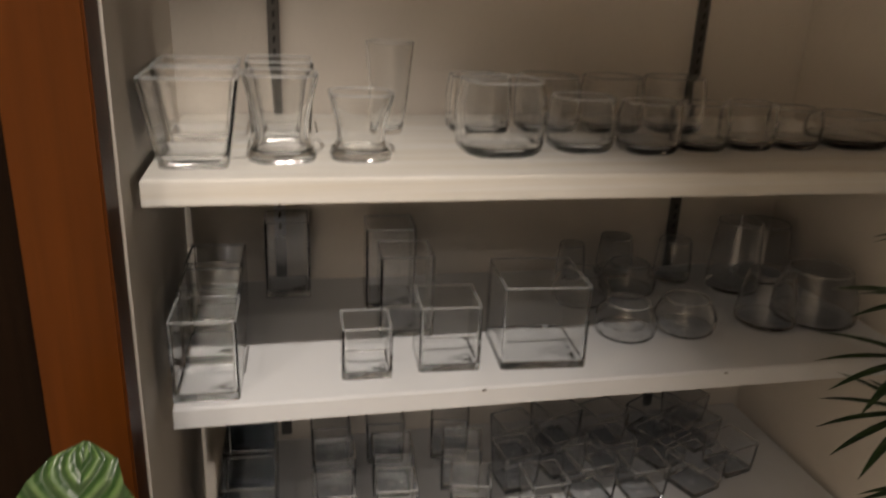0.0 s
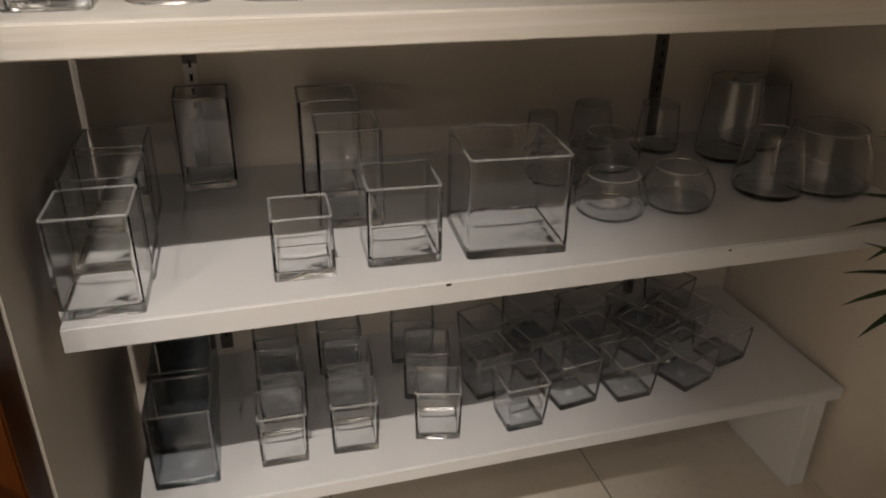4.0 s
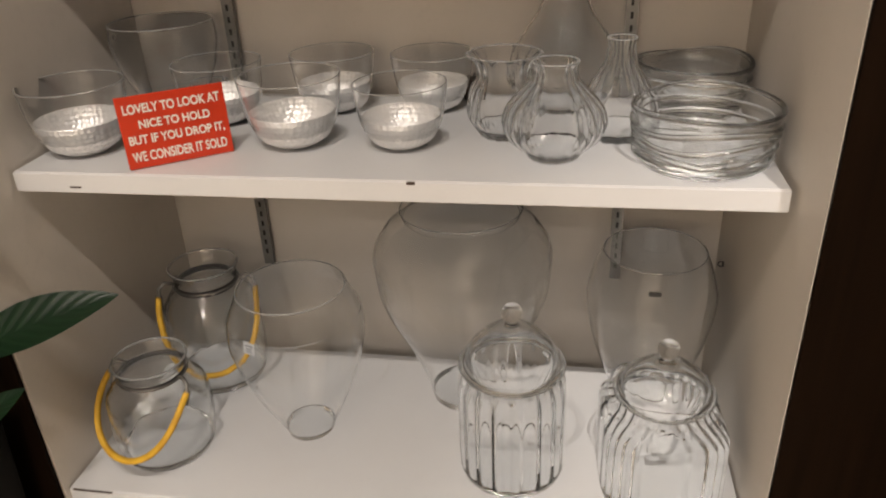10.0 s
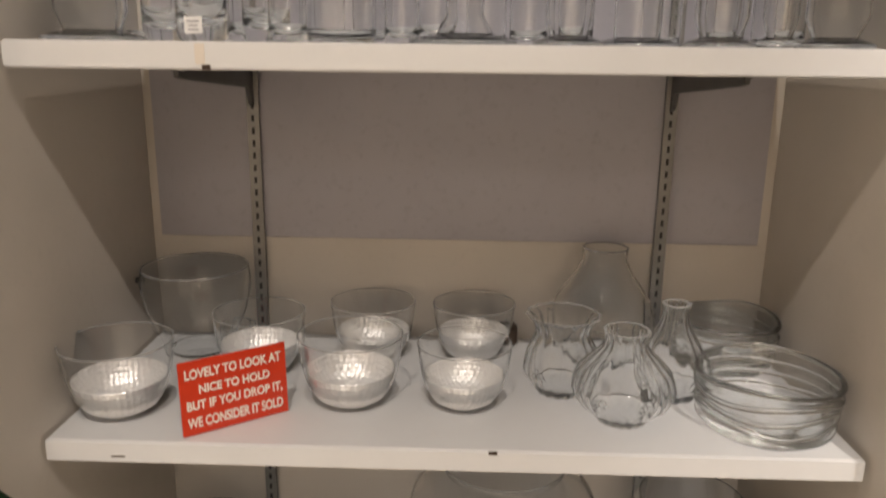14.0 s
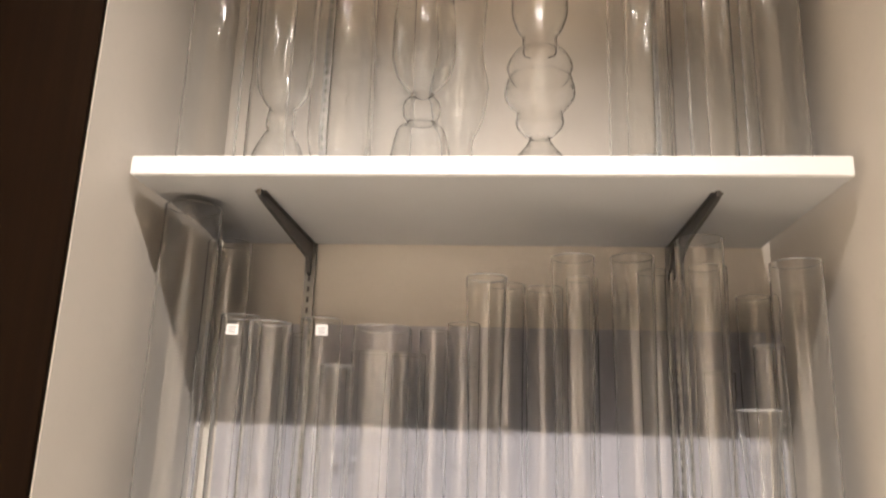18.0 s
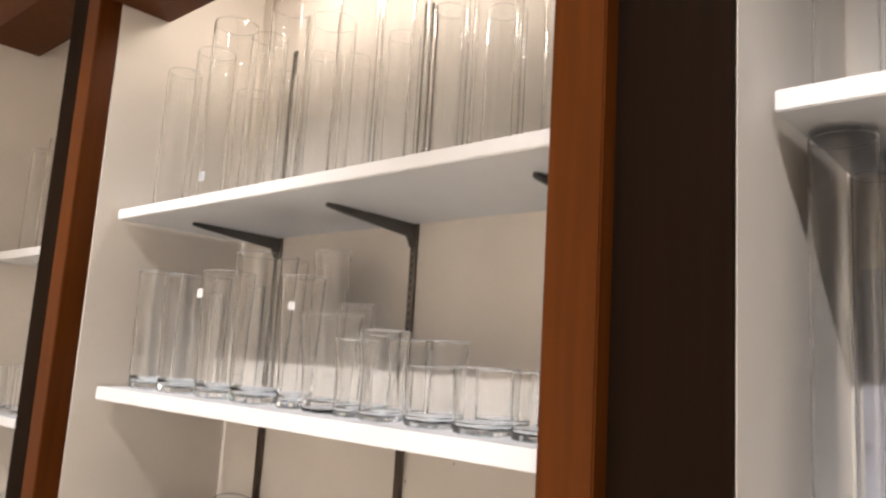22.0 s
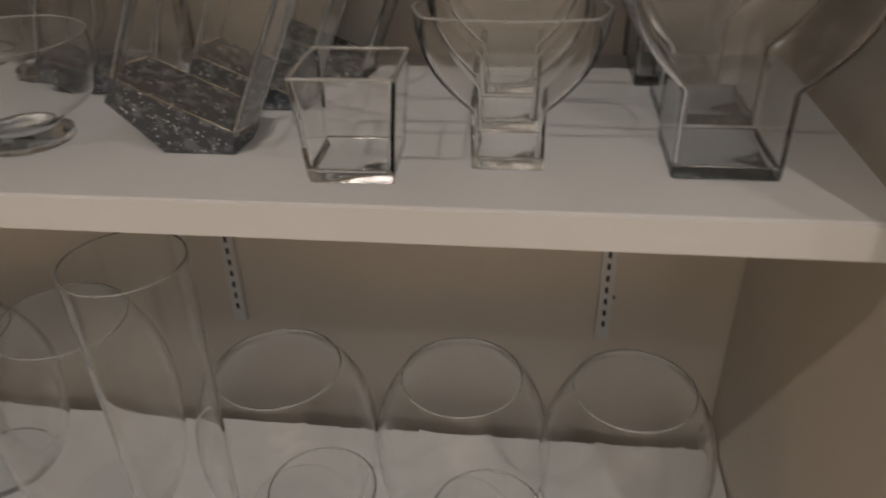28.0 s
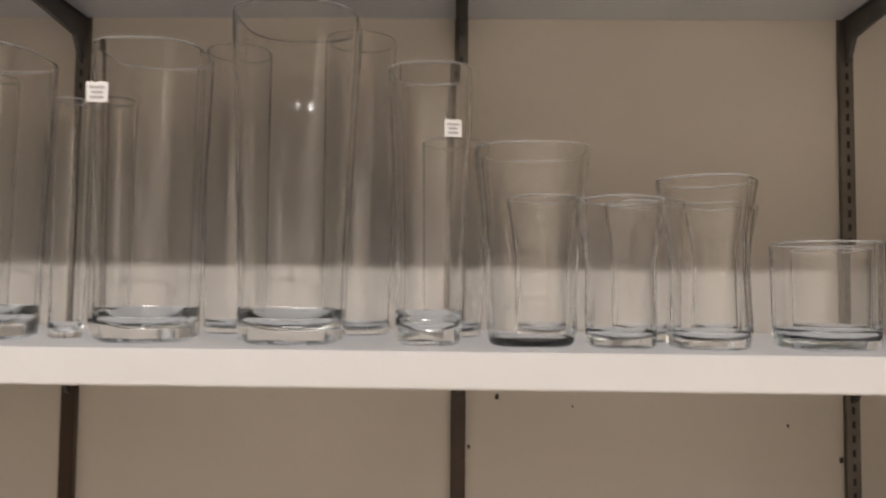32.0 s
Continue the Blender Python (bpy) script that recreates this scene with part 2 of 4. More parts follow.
# ---- mesh helpers ----


def part(name, bm, material, parent=None, label="", smooth=None):
    me = bpy.data.meshes.new(name)
    bm.to_mesh(me)
    bm.free()
    me.materials.append(material)
    if smooth:
        me.polygons.foreach_set("use_smooth", [True] * len(me.polygons))
        me.set_sharp_from_angle(angle=radians(smooth))
    ob = new(name, me)
    ob.parent = parent
    ob.visible_shadow = material not in PANES or name in ("knob", "rim", "edge")
    if label:
        tagged(ob, label)
    return ob


def box(x0, x1, y0, y1, z0, z1, bevel=0.0, bm=None):
    bm = bm or bmesh.new()
    made = bmesh.ops.create_cube(bm, size=1)["verts"]
    for v in made:
        v.co = Vector(((x0 + x1) / 2 + v.co.x * (x1 - x0), (y0 + y1) / 2 + v.co.y * (y1 - y0), (z0 + z1) / 2 + v.co.z * (z1 - z0)))
    if bevel:
        bmesh.ops.bevel(bm, geom=list({e for v in made for e in v.link_edges}), offset=bevel, segments=2, affect="EDGES", clamp_overlap=True)
    return bm


def thing(name, x, y, z, label, category, group="", rz=0.0, kind="", rx=0.0, ry=0.0):
    ob = new(name)
    ob.empty_display_size = 0.05
    ob.matrix_world = pose(x, y, z, rx, ry, rz)
    return tagged(ob, label, category, group, kind)


def outline(shape, n, ribbed=False):
    if shape in ("square", "softsquare") and not ribbed:
        rc, arc = (0.10, 5) if shape == "square" else (0.72, 9)
        quarter = [(1.0, 0.0), (1.0, (1 - rc) * 0.6)]
        quarter += [(1 - rc + rc * math.cos(math.pi / 2 * k / arc), 1 - rc + rc * math.sin(math.pi / 2 * k / arc)) for k in range(arc + 1)]
        quarter += [((1 - rc) * 0.6, 1.0)]
        pts = []
        for c, s in ((1, 0), (0, 1), (-1, 0), (0, -1)):
            pts += [(x * c - y * s, x * s + y * c) for x, y in quarter]
        return pts
    pts = []
    for k in range(n):
        a = 2 * math.pi * k / n
        c, s = math.cos(a), math.sin(a)
        if shape == "softsquare":
            c, s = math.copysign(abs(c) ** 0.45, c), math.copysign(abs(s) ** 0.45, s)
        pts.append((c, s))
    return pts


def along(sections, z):
    """Outer radius at height z, on a smooth curve through the sections."""
    last = len(sections) - 1
    for k in range(last):
        (z0, r0), (z1, r1) = sections[k], sections[k + 1]
        if z <= z1:
            h = max(z1 - z0, 1e-6)
            f, d = (z - z0) / h, (r1 - r0) / h
            tangents = []
            for i in (k, k + 1):
                a = (sections[i][1] - sections[i - 1][1]) / (sections[i][0] - sections[i - 1][0]) if i > 0 else d
                b = (sections[i + 1][1] - sections[i][1]) / (sections[i + 1][0] - sections[i][0]) if i < last else d
                tangents.append(2 * a * b / (a + b) if a * b > 0 else 0.0)
            m0, m1 = tangents[0] * h, tangents[1] * h
            return r0 * (1 + 2 * f) * (1 - f) ** 2 + m0 * f * (1 - f) ** 2 + r1 * f * f * (3 - 2 * f) + m1 * f * f * (f - 1)
    return sections[-1][1]


def rings_to_mesh(rings, close_ends=True, loop=False):
    bm = bmesh.new()
    vs = [[bm.verts.new(p) for p in ring] for ring in rings]
    n = len(rings[0])
    pairs = list(zip(vs, vs[1:])) + ([(vs[-1], vs[0])] if loop else [])
    for a, b in pairs:
        for k in range(n):
            bm.faces.new((a[k], a[(k + 1) % n], b[(k + 1) % n], b[k]))
    if close_ends and not loop:
        bm.faces.new(vs[0][::-1])
        bm.faces.new(vs[-1])
    return bm


def vessel_meshes(sections, shape="round", wall=0.003, base=0.014, flutes=0, depth=0.0, slant=0.0, n=36, squash=1.0, twist=0.0, steps=12, optic=False, round_from=None):
    if flutes:
        n = max(n, flutes * 8)
    pts = outline(shape, n, flutes > 0)
    n = len(pts)
    top = sections[-1][0]

    def ring(r, z, cut=True, ribs=True):
        out = []
        tw = radians(twist) * z / top
        ct, st = math.cos(tw), math.sin(tw)
        turn = min(max((z - round_from) / (top - round_from), 0.0), 1.0) if round_from else 0.0
        for k, (c, s) in enumerate(pts):
            rr = r * (1 + depth * math.cos(2 * math.pi * flutes * k / n)) if flutes and ribs else r
            if turn:
                c, s = c + (math.cos(2 * math.pi * k / n) - c) * turn, s + (math.sin(2 * math.pi * k / n) - s) * turn
            x, y = rr * c, rr * s * squash
            out.append((x * ct - y * st, x * st + y * ct, z + (slant * x * z / top if cut else 0)))
        return out
    zs = sorted({top - 0.004} | {base + (top - base) * k / steps for k in range(steps + 1)} | {s[0] for s in sections if s[0] > base + 1e-4})
    outer = [ring(along(sections, z), z, True, not optic) for z in zs]
    inner = [ring(along(sections, z) - wall, z) for z in reversed(zs)]
    body = rings_to_mesh(outer + inner, loop=True)
    mid, half = along(sections, top) - wall / 2, wall * 0.5
    around = [(half * math.cos(a), half * 0.9 * math.sin(a)) for a in [-0.35 + k * (math.pi + 0.7) / 6 for k in range(7)]]
    rim = rings_to_mesh([ring(mid + dr, top + 0.0003 + dz, True, not optic) for dr, dz in around], loop=True)
    low = [(0.0, 0.93), (base * 0.12, 1.0), (base * 0.5, 1.0), (base - 0.0006, 1.0)]
    inside = along(sections, base) - wall
    dish = [ring(inside, base - 0.0006, False), ring(inside * 0.93, base * 0.76, False), ring(inside * 0.78, base * 0.56, False), ring(inside * 0.5, base * 0.42, False), ring(inside * 0.2, base * 0.37, False)]
    foot = rings_to_mesh([ring(along(sections, z) * f, z, False, not optic) for z, f in low] + dish)
    foot.faces.ensure_lookup_table()
    for f in foot.faces[-2:]:
        f.material_index = 1
    return body, foot, rim


def vessel(name, label, x, y, z, sections, category="vase", group="", rz=0.0, glass=None, thick=None, rx=0.0, ry=0.0, **kw):
    ob = thing(name, x, y, z, label, category, group, rz, "", rx, ry)
    body, foot, rim = vessel_meshes(sections, **kw)
    part("body", body, glass or GLASS, ob, "", 40)
    part("rim", rim, EDGEGLASS, ob, "polished glass rim", 60)
    part("base", foot, thick or BASEGLASS, ob, "thick glass base", 40).data.materials.append(SMOKESHADE if thick else BASEGLASS)
    return ob


def sticker(parent, x, y, z, w=0.022, h=0.020, rz=0.0, tilt=0.0):
    m = pose(x, y, z, tilt, 0, rz)
    card = box(-w / 2, w / 2, -0.0006, 0.0, -h / 2, h / 2)
    card.transform(m)
    lab = part("price_label", card, STICKER, parent, "small white paper price label")
    bm = bmesh.new()
    for zz, ww in ((0.22, 0.7), (-0.02, 0.5), (-0.27, 0.6)):
        box(-w * ww / 2, w * ww / 2, -0.0012, -0.0007, h * zz - h * 0.06, h * zz + h * 0.06, 0, bm)
    bm.transform(m)
    part("print", bm, INK, lab)


def tube(points, r, n=8):
    rings = []
    for k, p in enumerate(points):
        a, b = Vector(points[max(k - 1, 0)]), Vector(points[min(k + 1, len(points) - 1)])
        d = (b - a).normalized()
        u = d.orthogonal().normalized() if k == 0 else (u - d * u.dot(d)).normalized()
        w = d.cross(u)
        rings.append([Vector(p) + r * (math.cos(2 * math.pi * i / n) * u + math.sin(2 * math.pi * i / n) * w) for i in range(n)])
    return rings_to_mesh(rings)

# ---- setting: floor, ceiling, room, alcoves ----
BAYS = {"d": (-3.54, -2.575), "c": (-2.235, -0.312), "b": (-0.006, 1.292), "a": (1.615, 3.075)}
BACK, FRONT = 0.5, -0.125

tagged(part("floor", box(-6, 6, -9.0, 1.2, FLOOR - 0.12, FLOOR - 0.006), GROUT), "grey grout bed under cream floor tiles", "floor", kind="structure")
tagged(part("ceiling", box(-6, 6, -9.0, 1.2, CEIL, CEIL + 0.1), PLASTER), "plain plastered shop ceiling", "ceiling", kind="structure")
tagged(part("wall_south", box(-6, 6, -9.1, -9.0, FLOOR - 0.1, CEIL), PLASTER), "plain beige wall behind the aisle", "wall", kind="structure")
tagged(part("wall_east", box(5.9, 6, -9.0, 1.2, FLOOR - 0.1, CEIL), PLASTER), "plain beige end wall", "wall", kind="structure")
tagged(part("wall_west", box(-6, -5.9, -9.0, 1.2, FLOOR - 0.1, CEIL), PLASTER), "plain beige end wall", "wall", kind="structure")

# Added out of view: stops the far downlights from reaching the cube vase alcove.
tagged(part("wall_corner", box(1.7, 5.9, -9.0, -2.3, FLOOR - 0.1, CEIL), PLASTER), "unseen beige block added to keep aisle light off the cube vase alcove", "wall", kind="structure")
backs = {"d": BACK, "c": BACK, "b": BACK, "a": 0.552}
for key, (x0, x1) in BAYS.items():
    w = part("wall_back_" + key, box(x0 - 0.02, x1 + 0.02, backs[key], backs[key] + 0.1, FLOOR - 0.1, CEIL), WALL)
    tagged(part("ceiling_alcove_" + key, box(x0 + 0.001, x1 - 0.001, 0.087, backs[key] - 0.003, ALCOVE_TOP + (0.3 if key == "b" else 0.0), ALCOVE_TOP + (0.33 if key == "b" else 0.03)), WALL), "white painted board closing the top of an alcove", "ceiling", kind="structure")
    tagged(w, "warm white painted back wall of a display alcove", "wall", kind="structure")
    for side, a, b in (("left", x0 - 0.03, x0), ("right", x1, x1 + 0.03)):
        s = part("wall_%s_%s" % (side, key), box(a, b, -0.095 if key in "ac" else FRONT, backs[key] - 0.002, FLOOR - 0.1, CEIL, 0.002), WALL)
        tagged(s, "white painted side panel of a display alcove", "wall", kind="structure")
panel = part("back_panel", box(0.012, 1.272, BACK - 0.008, BACK - 0.001, 1.0, 1.855, 0.0015), GREY)
tagged(panel, "flat grey painted panel fixed to the alcove back wall", "panel", kind="structure")


for name, x0, x1, left_orange in (("pillar_cb", -0.282, -0.036, True), ("pillar_ba", 1.322, 1.585, False), ("pillar_dc", -2.545, -2.265, False)):
    oa, ob_ = (x0 - 0.027, x0 + 0.078) if left_orange else (x1 - 0.075, x1 + 0.027)
    ba, bb = (ob_ + 0.001, x1 + 0.03) if left_orange else (x0 - 0.03, oa - 0.001)
    tagged(part(name + "_panel", box(ba, bb, FRONT - 0.012, FRONT - 0.002, FLOOR, CEIL, 0.001), BROWN), "dark brown wood-grain panel between two alcoves", "panel", kind="structure")
    tagged(part(name + "_board", box(oa, ob_, FRONT - 0.05, -0.0965, FLOOR, CEIL, 0.003), ORANGE), "orange-brown veneered upright board beside an alcove", "trim", kind="structure")
    tagged(part(name, box(x0 + 0.002, x1 - 0.002, -0.094, 0.3, FLOOR - 0.05, CEIL), BROWN), "dark brown core of the pillar between two alcoves", "pillar", kind="structure")
tagged(part("pillar_east_board", box(3.085, 3.185, FRONT - 0.05, FRONT - 0.002, FLOOR, CEIL, 0.003), ORANGE), "orange-brown veneered upright board beside an alcove", "trim", kind="structure")
tagged(part("pillar_east_panel", box(3.186, 5.9, FRONT - 0.012, 0.1, FLOOR, CEIL, 0.001), BROWN), "dark brown wood-grain wall panel", "panel", kind="structure")
tagged(part("pillar_west_panel", box(-5.9, -3.56, FRONT - 0.012, 0.1, FLOOR, CEIL, 0.001), BROWN), "dark brown wood-grain wall panel", "panel", kind="structure")
for key, z in (("d", 3.0), ("c", 2.83), ("b", 3.16), ("a", 2.86)):
    x0, x1 = BAYS[key]
    tagged(part("header_" + key, box(x0 + 0.001, x1 - 0.001, FRONT - 0.045, 0.085, z, CEIL - 0.001, 0.002), ORANGE), "orange-brown veneered header board over an alcove", "trim", kind="structure")

# ---- shelves, standards and brackets ----


def shelf(name, x0, x1, y0, y1, top, thick, material, label, group):
    ob = thing(name, (x0 + x1) / 2, y0, top - thick, label, "shelf", group)
    bm = box(x0 - (x0 + x1) / 2, x1 - (x0 + x1) / 2, 0, y1 - y0, 0, thick, 0.0025)
    part("board", bm, material, ob)
    half = (x1 - x0) / 2
    part("edge_band", box(-half + 0.0005, half - 0.0005, -0.0011, -0.0001, 0.0022, thick - 0.0022, 0.0004), material, ob, "thin glued edge band on the front")
    return ob


def scuff(parent, x, z, w, h):
    part("scuff", box(x - w / 2, x + w / 2, -0.0019, 0.001, z - h / 2, z + h / 2, 0.0005), COVER, parent, "dark chip in the shelf edge")


white = "white lacquered shelf board on steel brackets"
B = {}
B[1] = shelf("shelf", -0.004, 1.288, -0.112, 0.40, 0.152, 0.03, SHELF, "low white shelf board on a white plinth", "shelves of the vase alcove")
B[2] = shelf("shelf", 0.0, 1.281, 0.0, 0.488, 0.783, 0.038, SHELF, white + ", chipped front edge", "shelves of the vase alcove")
B[3] = shelf("shelf", 0.008, 1.272, 0.004, 0.488, 1.394, 0.039, SHELF, white + ", scratched front edge", "shelves of the vase alcove")
B[4] = shelf("shelf", 0.006, 1.270, 0.005, 0.488, 2.086, 0.038, SHELF, white, "shelves of the vase alcove")
C = {}
C[1] = shelf("shelf", -2.23, -0.318, -0.05, 0.42, 0.125, 0.03, SHELF, "low white shelf board", "shelves of the bowl alcove")
for k, z in ((2, 0.878), (3, 1.468), (4, 2.083)):
    C[k] = shelf("shelf", -2.216, -0.335, -0.025, 0.488, z, 0.044 if k < 4 else 0.036, SHELF, white, "shelves of the bowl alcove")
A = {}
A[1] = shelf("shelf", 1.662, 3.06, 0.095, 0.547, 0.231, 0.03, SHELF, "low white shelf board on white side blocks", "shelves of the cube vase alcove")
A[2] = shelf("shelf", 1.640, 3.055, -0.002, 0.544, 0.662, 0.038, SHELF, white + ", chipped edge", "shelves of the cube vase alcove")
A[3] = shelf("shelf", 1.626, 3.055, -0.024, 0.544, 1.046, 0.04, OLDSHELF, "whitewashed shelf board with yellowed worn front edge", "shelves of the cube vase alcove")
for z in (2.0, 1.288, 0.66):
    shelf("shelf", -3.53, -2.59, 0.0, 0.488, z, 0.038, SHELF, white, "shelves of the far alcove")
part("plinth", box(-0.64, 0.64, 0.008, 0.03, -0.165, 0.0, 0.001), SHELF, B[1], "white plinth board under the low shelf")
part("plinth", box(-0.95, 0.95, 0.012, 0.034, -0.138, 0.0, 0.001), SHELF, C[1], "white plinth board under the low shelf")
for sx in (-0.675, 0.66):
    part("side_block", box(sx - 0.022, sx + 0.022, 0.015, 0.4, -0.246, 0.0, 0.002), SHELF, A[1], "white block carrying the low shelf")
scuff(B[2], 0.068, 0.034, 0.014, 0.005)
scuff(B[2], -0.525, 0.012, 0.022, 0.003)
scuff(B[3], -0.345, 0.004, 0.012, 0.007)
part("paint_drip", box(-0.36, -0.346, -0.0022, 0.001, 0.008, 0.036, 0.0006), WALL, B[3], "dull grey paint drip on the shelf edge")
scuff(B[1], 0.24, 0.026, 0.012, 0.004)
scuff(B[1], -0.595, 0.0275, 0.085, 0.0035)
scuff(C[2], 0.937, 0.002, 0.010, 0.012)
scuff(A[2], -0.189, 0.033, 0.008, 0.004)
scuff(A[2], 0.28, 0.032, 0.006, 0.003)


def standard(x, y, z0, z1, dark=(), split=None, group="slotted shelf standards", bare=True, metal=None):
    ob = thing("shelf_standard", x, y, z0, "slotted steel shelf standard screwed to the back wall", "standard", group)
    cut = (split or z0) - z0
    part("channel", box(-0.0125, 0.0125, -0.013, -0.001, cut + 0.0005 if cut else 0, z1 - z0, 0.001), metal or STEEL, ob)
    if not bare:
        part("painted_channel", box(-0.0128, 0.0128, -0.0133, -0.0008, 0.768 - z0, 0.872 - z0, 0.0006), SHELF, ob, "short white painted length")
    if cut:
        part("painted_channel", box(-0.0125, 0.0125, -0.013, -0.001, 0, cut, 0.001), SHELF, ob, "white painted lower length")
    bm = bmesh.new()
    z = 0.03
    while z < z1 - z0 - 0.02:
        box(-0.0028, 0.0028, -0.0136, -0.0126, z, z + 0.013, 0, bm)
        z += 0.0254
    part("slot_strip", bm, SLOT, ob, "row of dark slots")
    for a, b in dark:
        part("cover_strip", box(-0.0135, 0.0135, -0.0165, -0.0138, a - z0, b - z0, 0.0008), COVER, ob, "dark brown cover strip over the slots")


def bracket(x, y, top, reach, group="shelf brackets"):
    ob = thing("shelf_bracket", x, y, top, "dark steel cantilever bracket under a shelf", "bracket", group)
    bm = bmesh.new()
    prof = [(0, -0.001), (-reach, -0.001), (-reach, -0.012), (-reach + 0.02, -0.016), (-0.03, -0.043), (-0.012, -0.075), (0, -0.08)]
    vs = [[bm.verts.new((sx, py - 0.014, pz)) for py, pz in prof] for sx in (-0.004, 0.004)]
    n = len(prof)
    bm.faces.new(vs[0])
    bm.faces.new(vs[1][::-1])
    for k in range(n):
        bm.faces.new((vs[0][k], vs[0][(k + 1) % n], vs[1][(k + 1) % n], vs[1][k]))
    bmesh.ops.recalc_face_normals(bm, faces=bm.faces)
    part("arm", bm, DARKSTEEL, ob)
    part("flange", box(-0.011, 0.011, -reach - 0.005, -0.02, -0.004, -0.001, 0.0008), DARKSTEEL, ob)


for x in (0.224, 1.066):
    standard(x, BACK - 0.009, 0.35, 2.8)
    for z, r in ((0.745, 0.40), (1.355, 0.40), (2.048, 0.40)):
        bracket(x, BACK - 0.009, z, r)
for x, dark in ((-1.973, ((0.9, 1.42),)), (-1.259, ((1.12, 1.42),)), (-0.548, ())):
    standard(x, BACK, 0.33, 2.8, dark, 0.86, metal=AGEDSTEEL)
    for z in (0.834, 1.424, 2.047):
        bracket(x, BACK, z, 0.36)
for x in (1.818, 2.79):
    standard(x, 0.552, 0.25, 2.8, bare=x > 2, metal=DARKSTEEL)
    for z in (0.624, 1.005):
        bracket(x, 0.552, z, 0.4)
for x in (-3.3, -2.8):
    standard(x, BACK, 0.33, 2.8)
    for z in (1.25, 1.962):
        bracket(x, BACK, z, 0.36)
for x, z, s in ((-1.188, 1.345, 0.007), (-1.239, 1.254, 0.005), (-0.565, 1.239, 0.007), (-0.66, 1.30, 0.004), (-1.05, 1.33, 0.003), (-0.532, 0.418, 0.005)):
    nail = part("nail_mark", box(x - s / 2, x + s / 2, BACK - 0.002, BACK + 0.004, z - s / 2, z + s, 0.001), COVER)
    tagged(nail, "small dark nail hole in the white back wall", "nail mark", "marks on the back wall")

# ---- ceiling spotlights ----
for sx, watts, aim in SPOTS:
    ob = thing("ceiling_spotlight", sx, SPOT_Y, CEIL, "small white round ceiling spotlight", "ceiling light", "ceiling spotlights")
    can = rings_to_mesh([[(r * math.cos(a * math.pi / 8), r * math.sin(a * math.pi / 8), z) for a in range(16)] for r, z in ((0.05, -0.0005), (0.05, -0.06), (0.046, -0.06), (0.044, -0.02))])
    part("housing", can, IVORY, ob)
for sx in (-1.75, -1.25, -0.75):
    ob = thing("lamp_holder", sx, 0.2, ALCOVE_TOP, "small white lamp holder inside the top of an alcove", "lamp holder", "alcove lamps")
    cup = [[(r * math.cos(a * math.pi / 10), r * math.sin(a * math.pi / 10), z) for a in range(20)] for r, z in ((0.03, -0.0005), (0.034, -0.05), (0.045, -0.09), (0.042, -0.09), (0.03, -0.05), (0.026, -0.02))]
    part("holder", rings_to_mesh(cup), IVORY, ob, "", 40)
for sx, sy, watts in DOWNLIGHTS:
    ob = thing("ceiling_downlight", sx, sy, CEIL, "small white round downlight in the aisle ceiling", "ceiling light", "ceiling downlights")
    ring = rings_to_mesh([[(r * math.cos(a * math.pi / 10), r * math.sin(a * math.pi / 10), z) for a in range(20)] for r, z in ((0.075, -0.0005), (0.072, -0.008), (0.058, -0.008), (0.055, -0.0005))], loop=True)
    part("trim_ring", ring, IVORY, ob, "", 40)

# ---- vase alcove, low shelf ----
Z1, Z2, Z3, Z4 = 0.153, 0.784, 1.395, 2.087


def lantern_jar(x, y, s, v, rz):
    ob = vessel("lantern_jar", "clear glass lantern jar with yellow rope handle and wire collar", x, y, Z1,
                [(0, 0.086 * s), (0.018 * v, 0.095 * s), (0.09 * v, 0.103 * s), (0.155 * v, 0.1 * s), (0.185 * v, 0.082 * s), (0.2 * v, 0.066 * s), (0.215 * v, 0.063 * s), (0.238 * v, 0.074 * s)],
                "jar", "rope-handled lantern jars", rz, glass=BASEGLASS, wall=0.005, base=0.022, n=40)
    band = [[(q * s * math.cos(a * math.pi / 16), q * s * math.sin(a * math.pi / 16), z * v) for a in range(32)] for q, z in ((0.0655, 0.199), (0.0655, 0.211), (0.0645, 0.211), (0.0645, 0.199))]
    part("metal_band", rings_to_mesh(band, loop=True), DARKSTEEL, ob, "dark metal band round the neck", 40)
    collar = tube([(0.069 * s * math.cos(a * math.pi / 12), 0.069 * s * math.sin(a * math.pi / 12), 0.206 * v) for a in range(25)], 0.0022, 6)
    part("wire_collar", collar, STEEL, ob, "twisted steel wire collar", 60)
    for sx in (-1, 1):
        hook = tube([(sx * 0.069 * s, 0, 0.206 * v), (sx * 0.085 * s, -0.006, 0.212 * v), (sx * 0.098 * s, -0.012, 0.203 * v), (sx * 0.099 * s, -0.018, 0.188 * v)], 0.0042, 8)
        part("hook", hook, STEEL, ob, "steel wire hook", 60)
        part("ferrule", tube([(sx * 0.0995 * s, -0.017, 0.192 * v), (sx * 0.1 * s, -0.03, 0.166 * v)], 0.0072, 10), STEEL, ob, "steel rope ferrule", 60)
    pts = []
    for k in range(25):
        a = math.pi * k / 24
        pts.append((-0.1 * s * math.cos(a) * (1 + 0.12 * math.sin(a)), -0.018 - 0.105 * s * math.sin(a) ** 0.8, (0.19 - 0.125 * math.sin(a)) * v))
    part("rope_handle", tube(pts, 0.0066, 10), ROPE, ob, "yellow rope handle hanging down", 60)


lantern_jar(0.143, 0.033, 1.0, 0.93, -14)
lantern_jar(0.152, 0.29, 1.05, 1.24, 20)

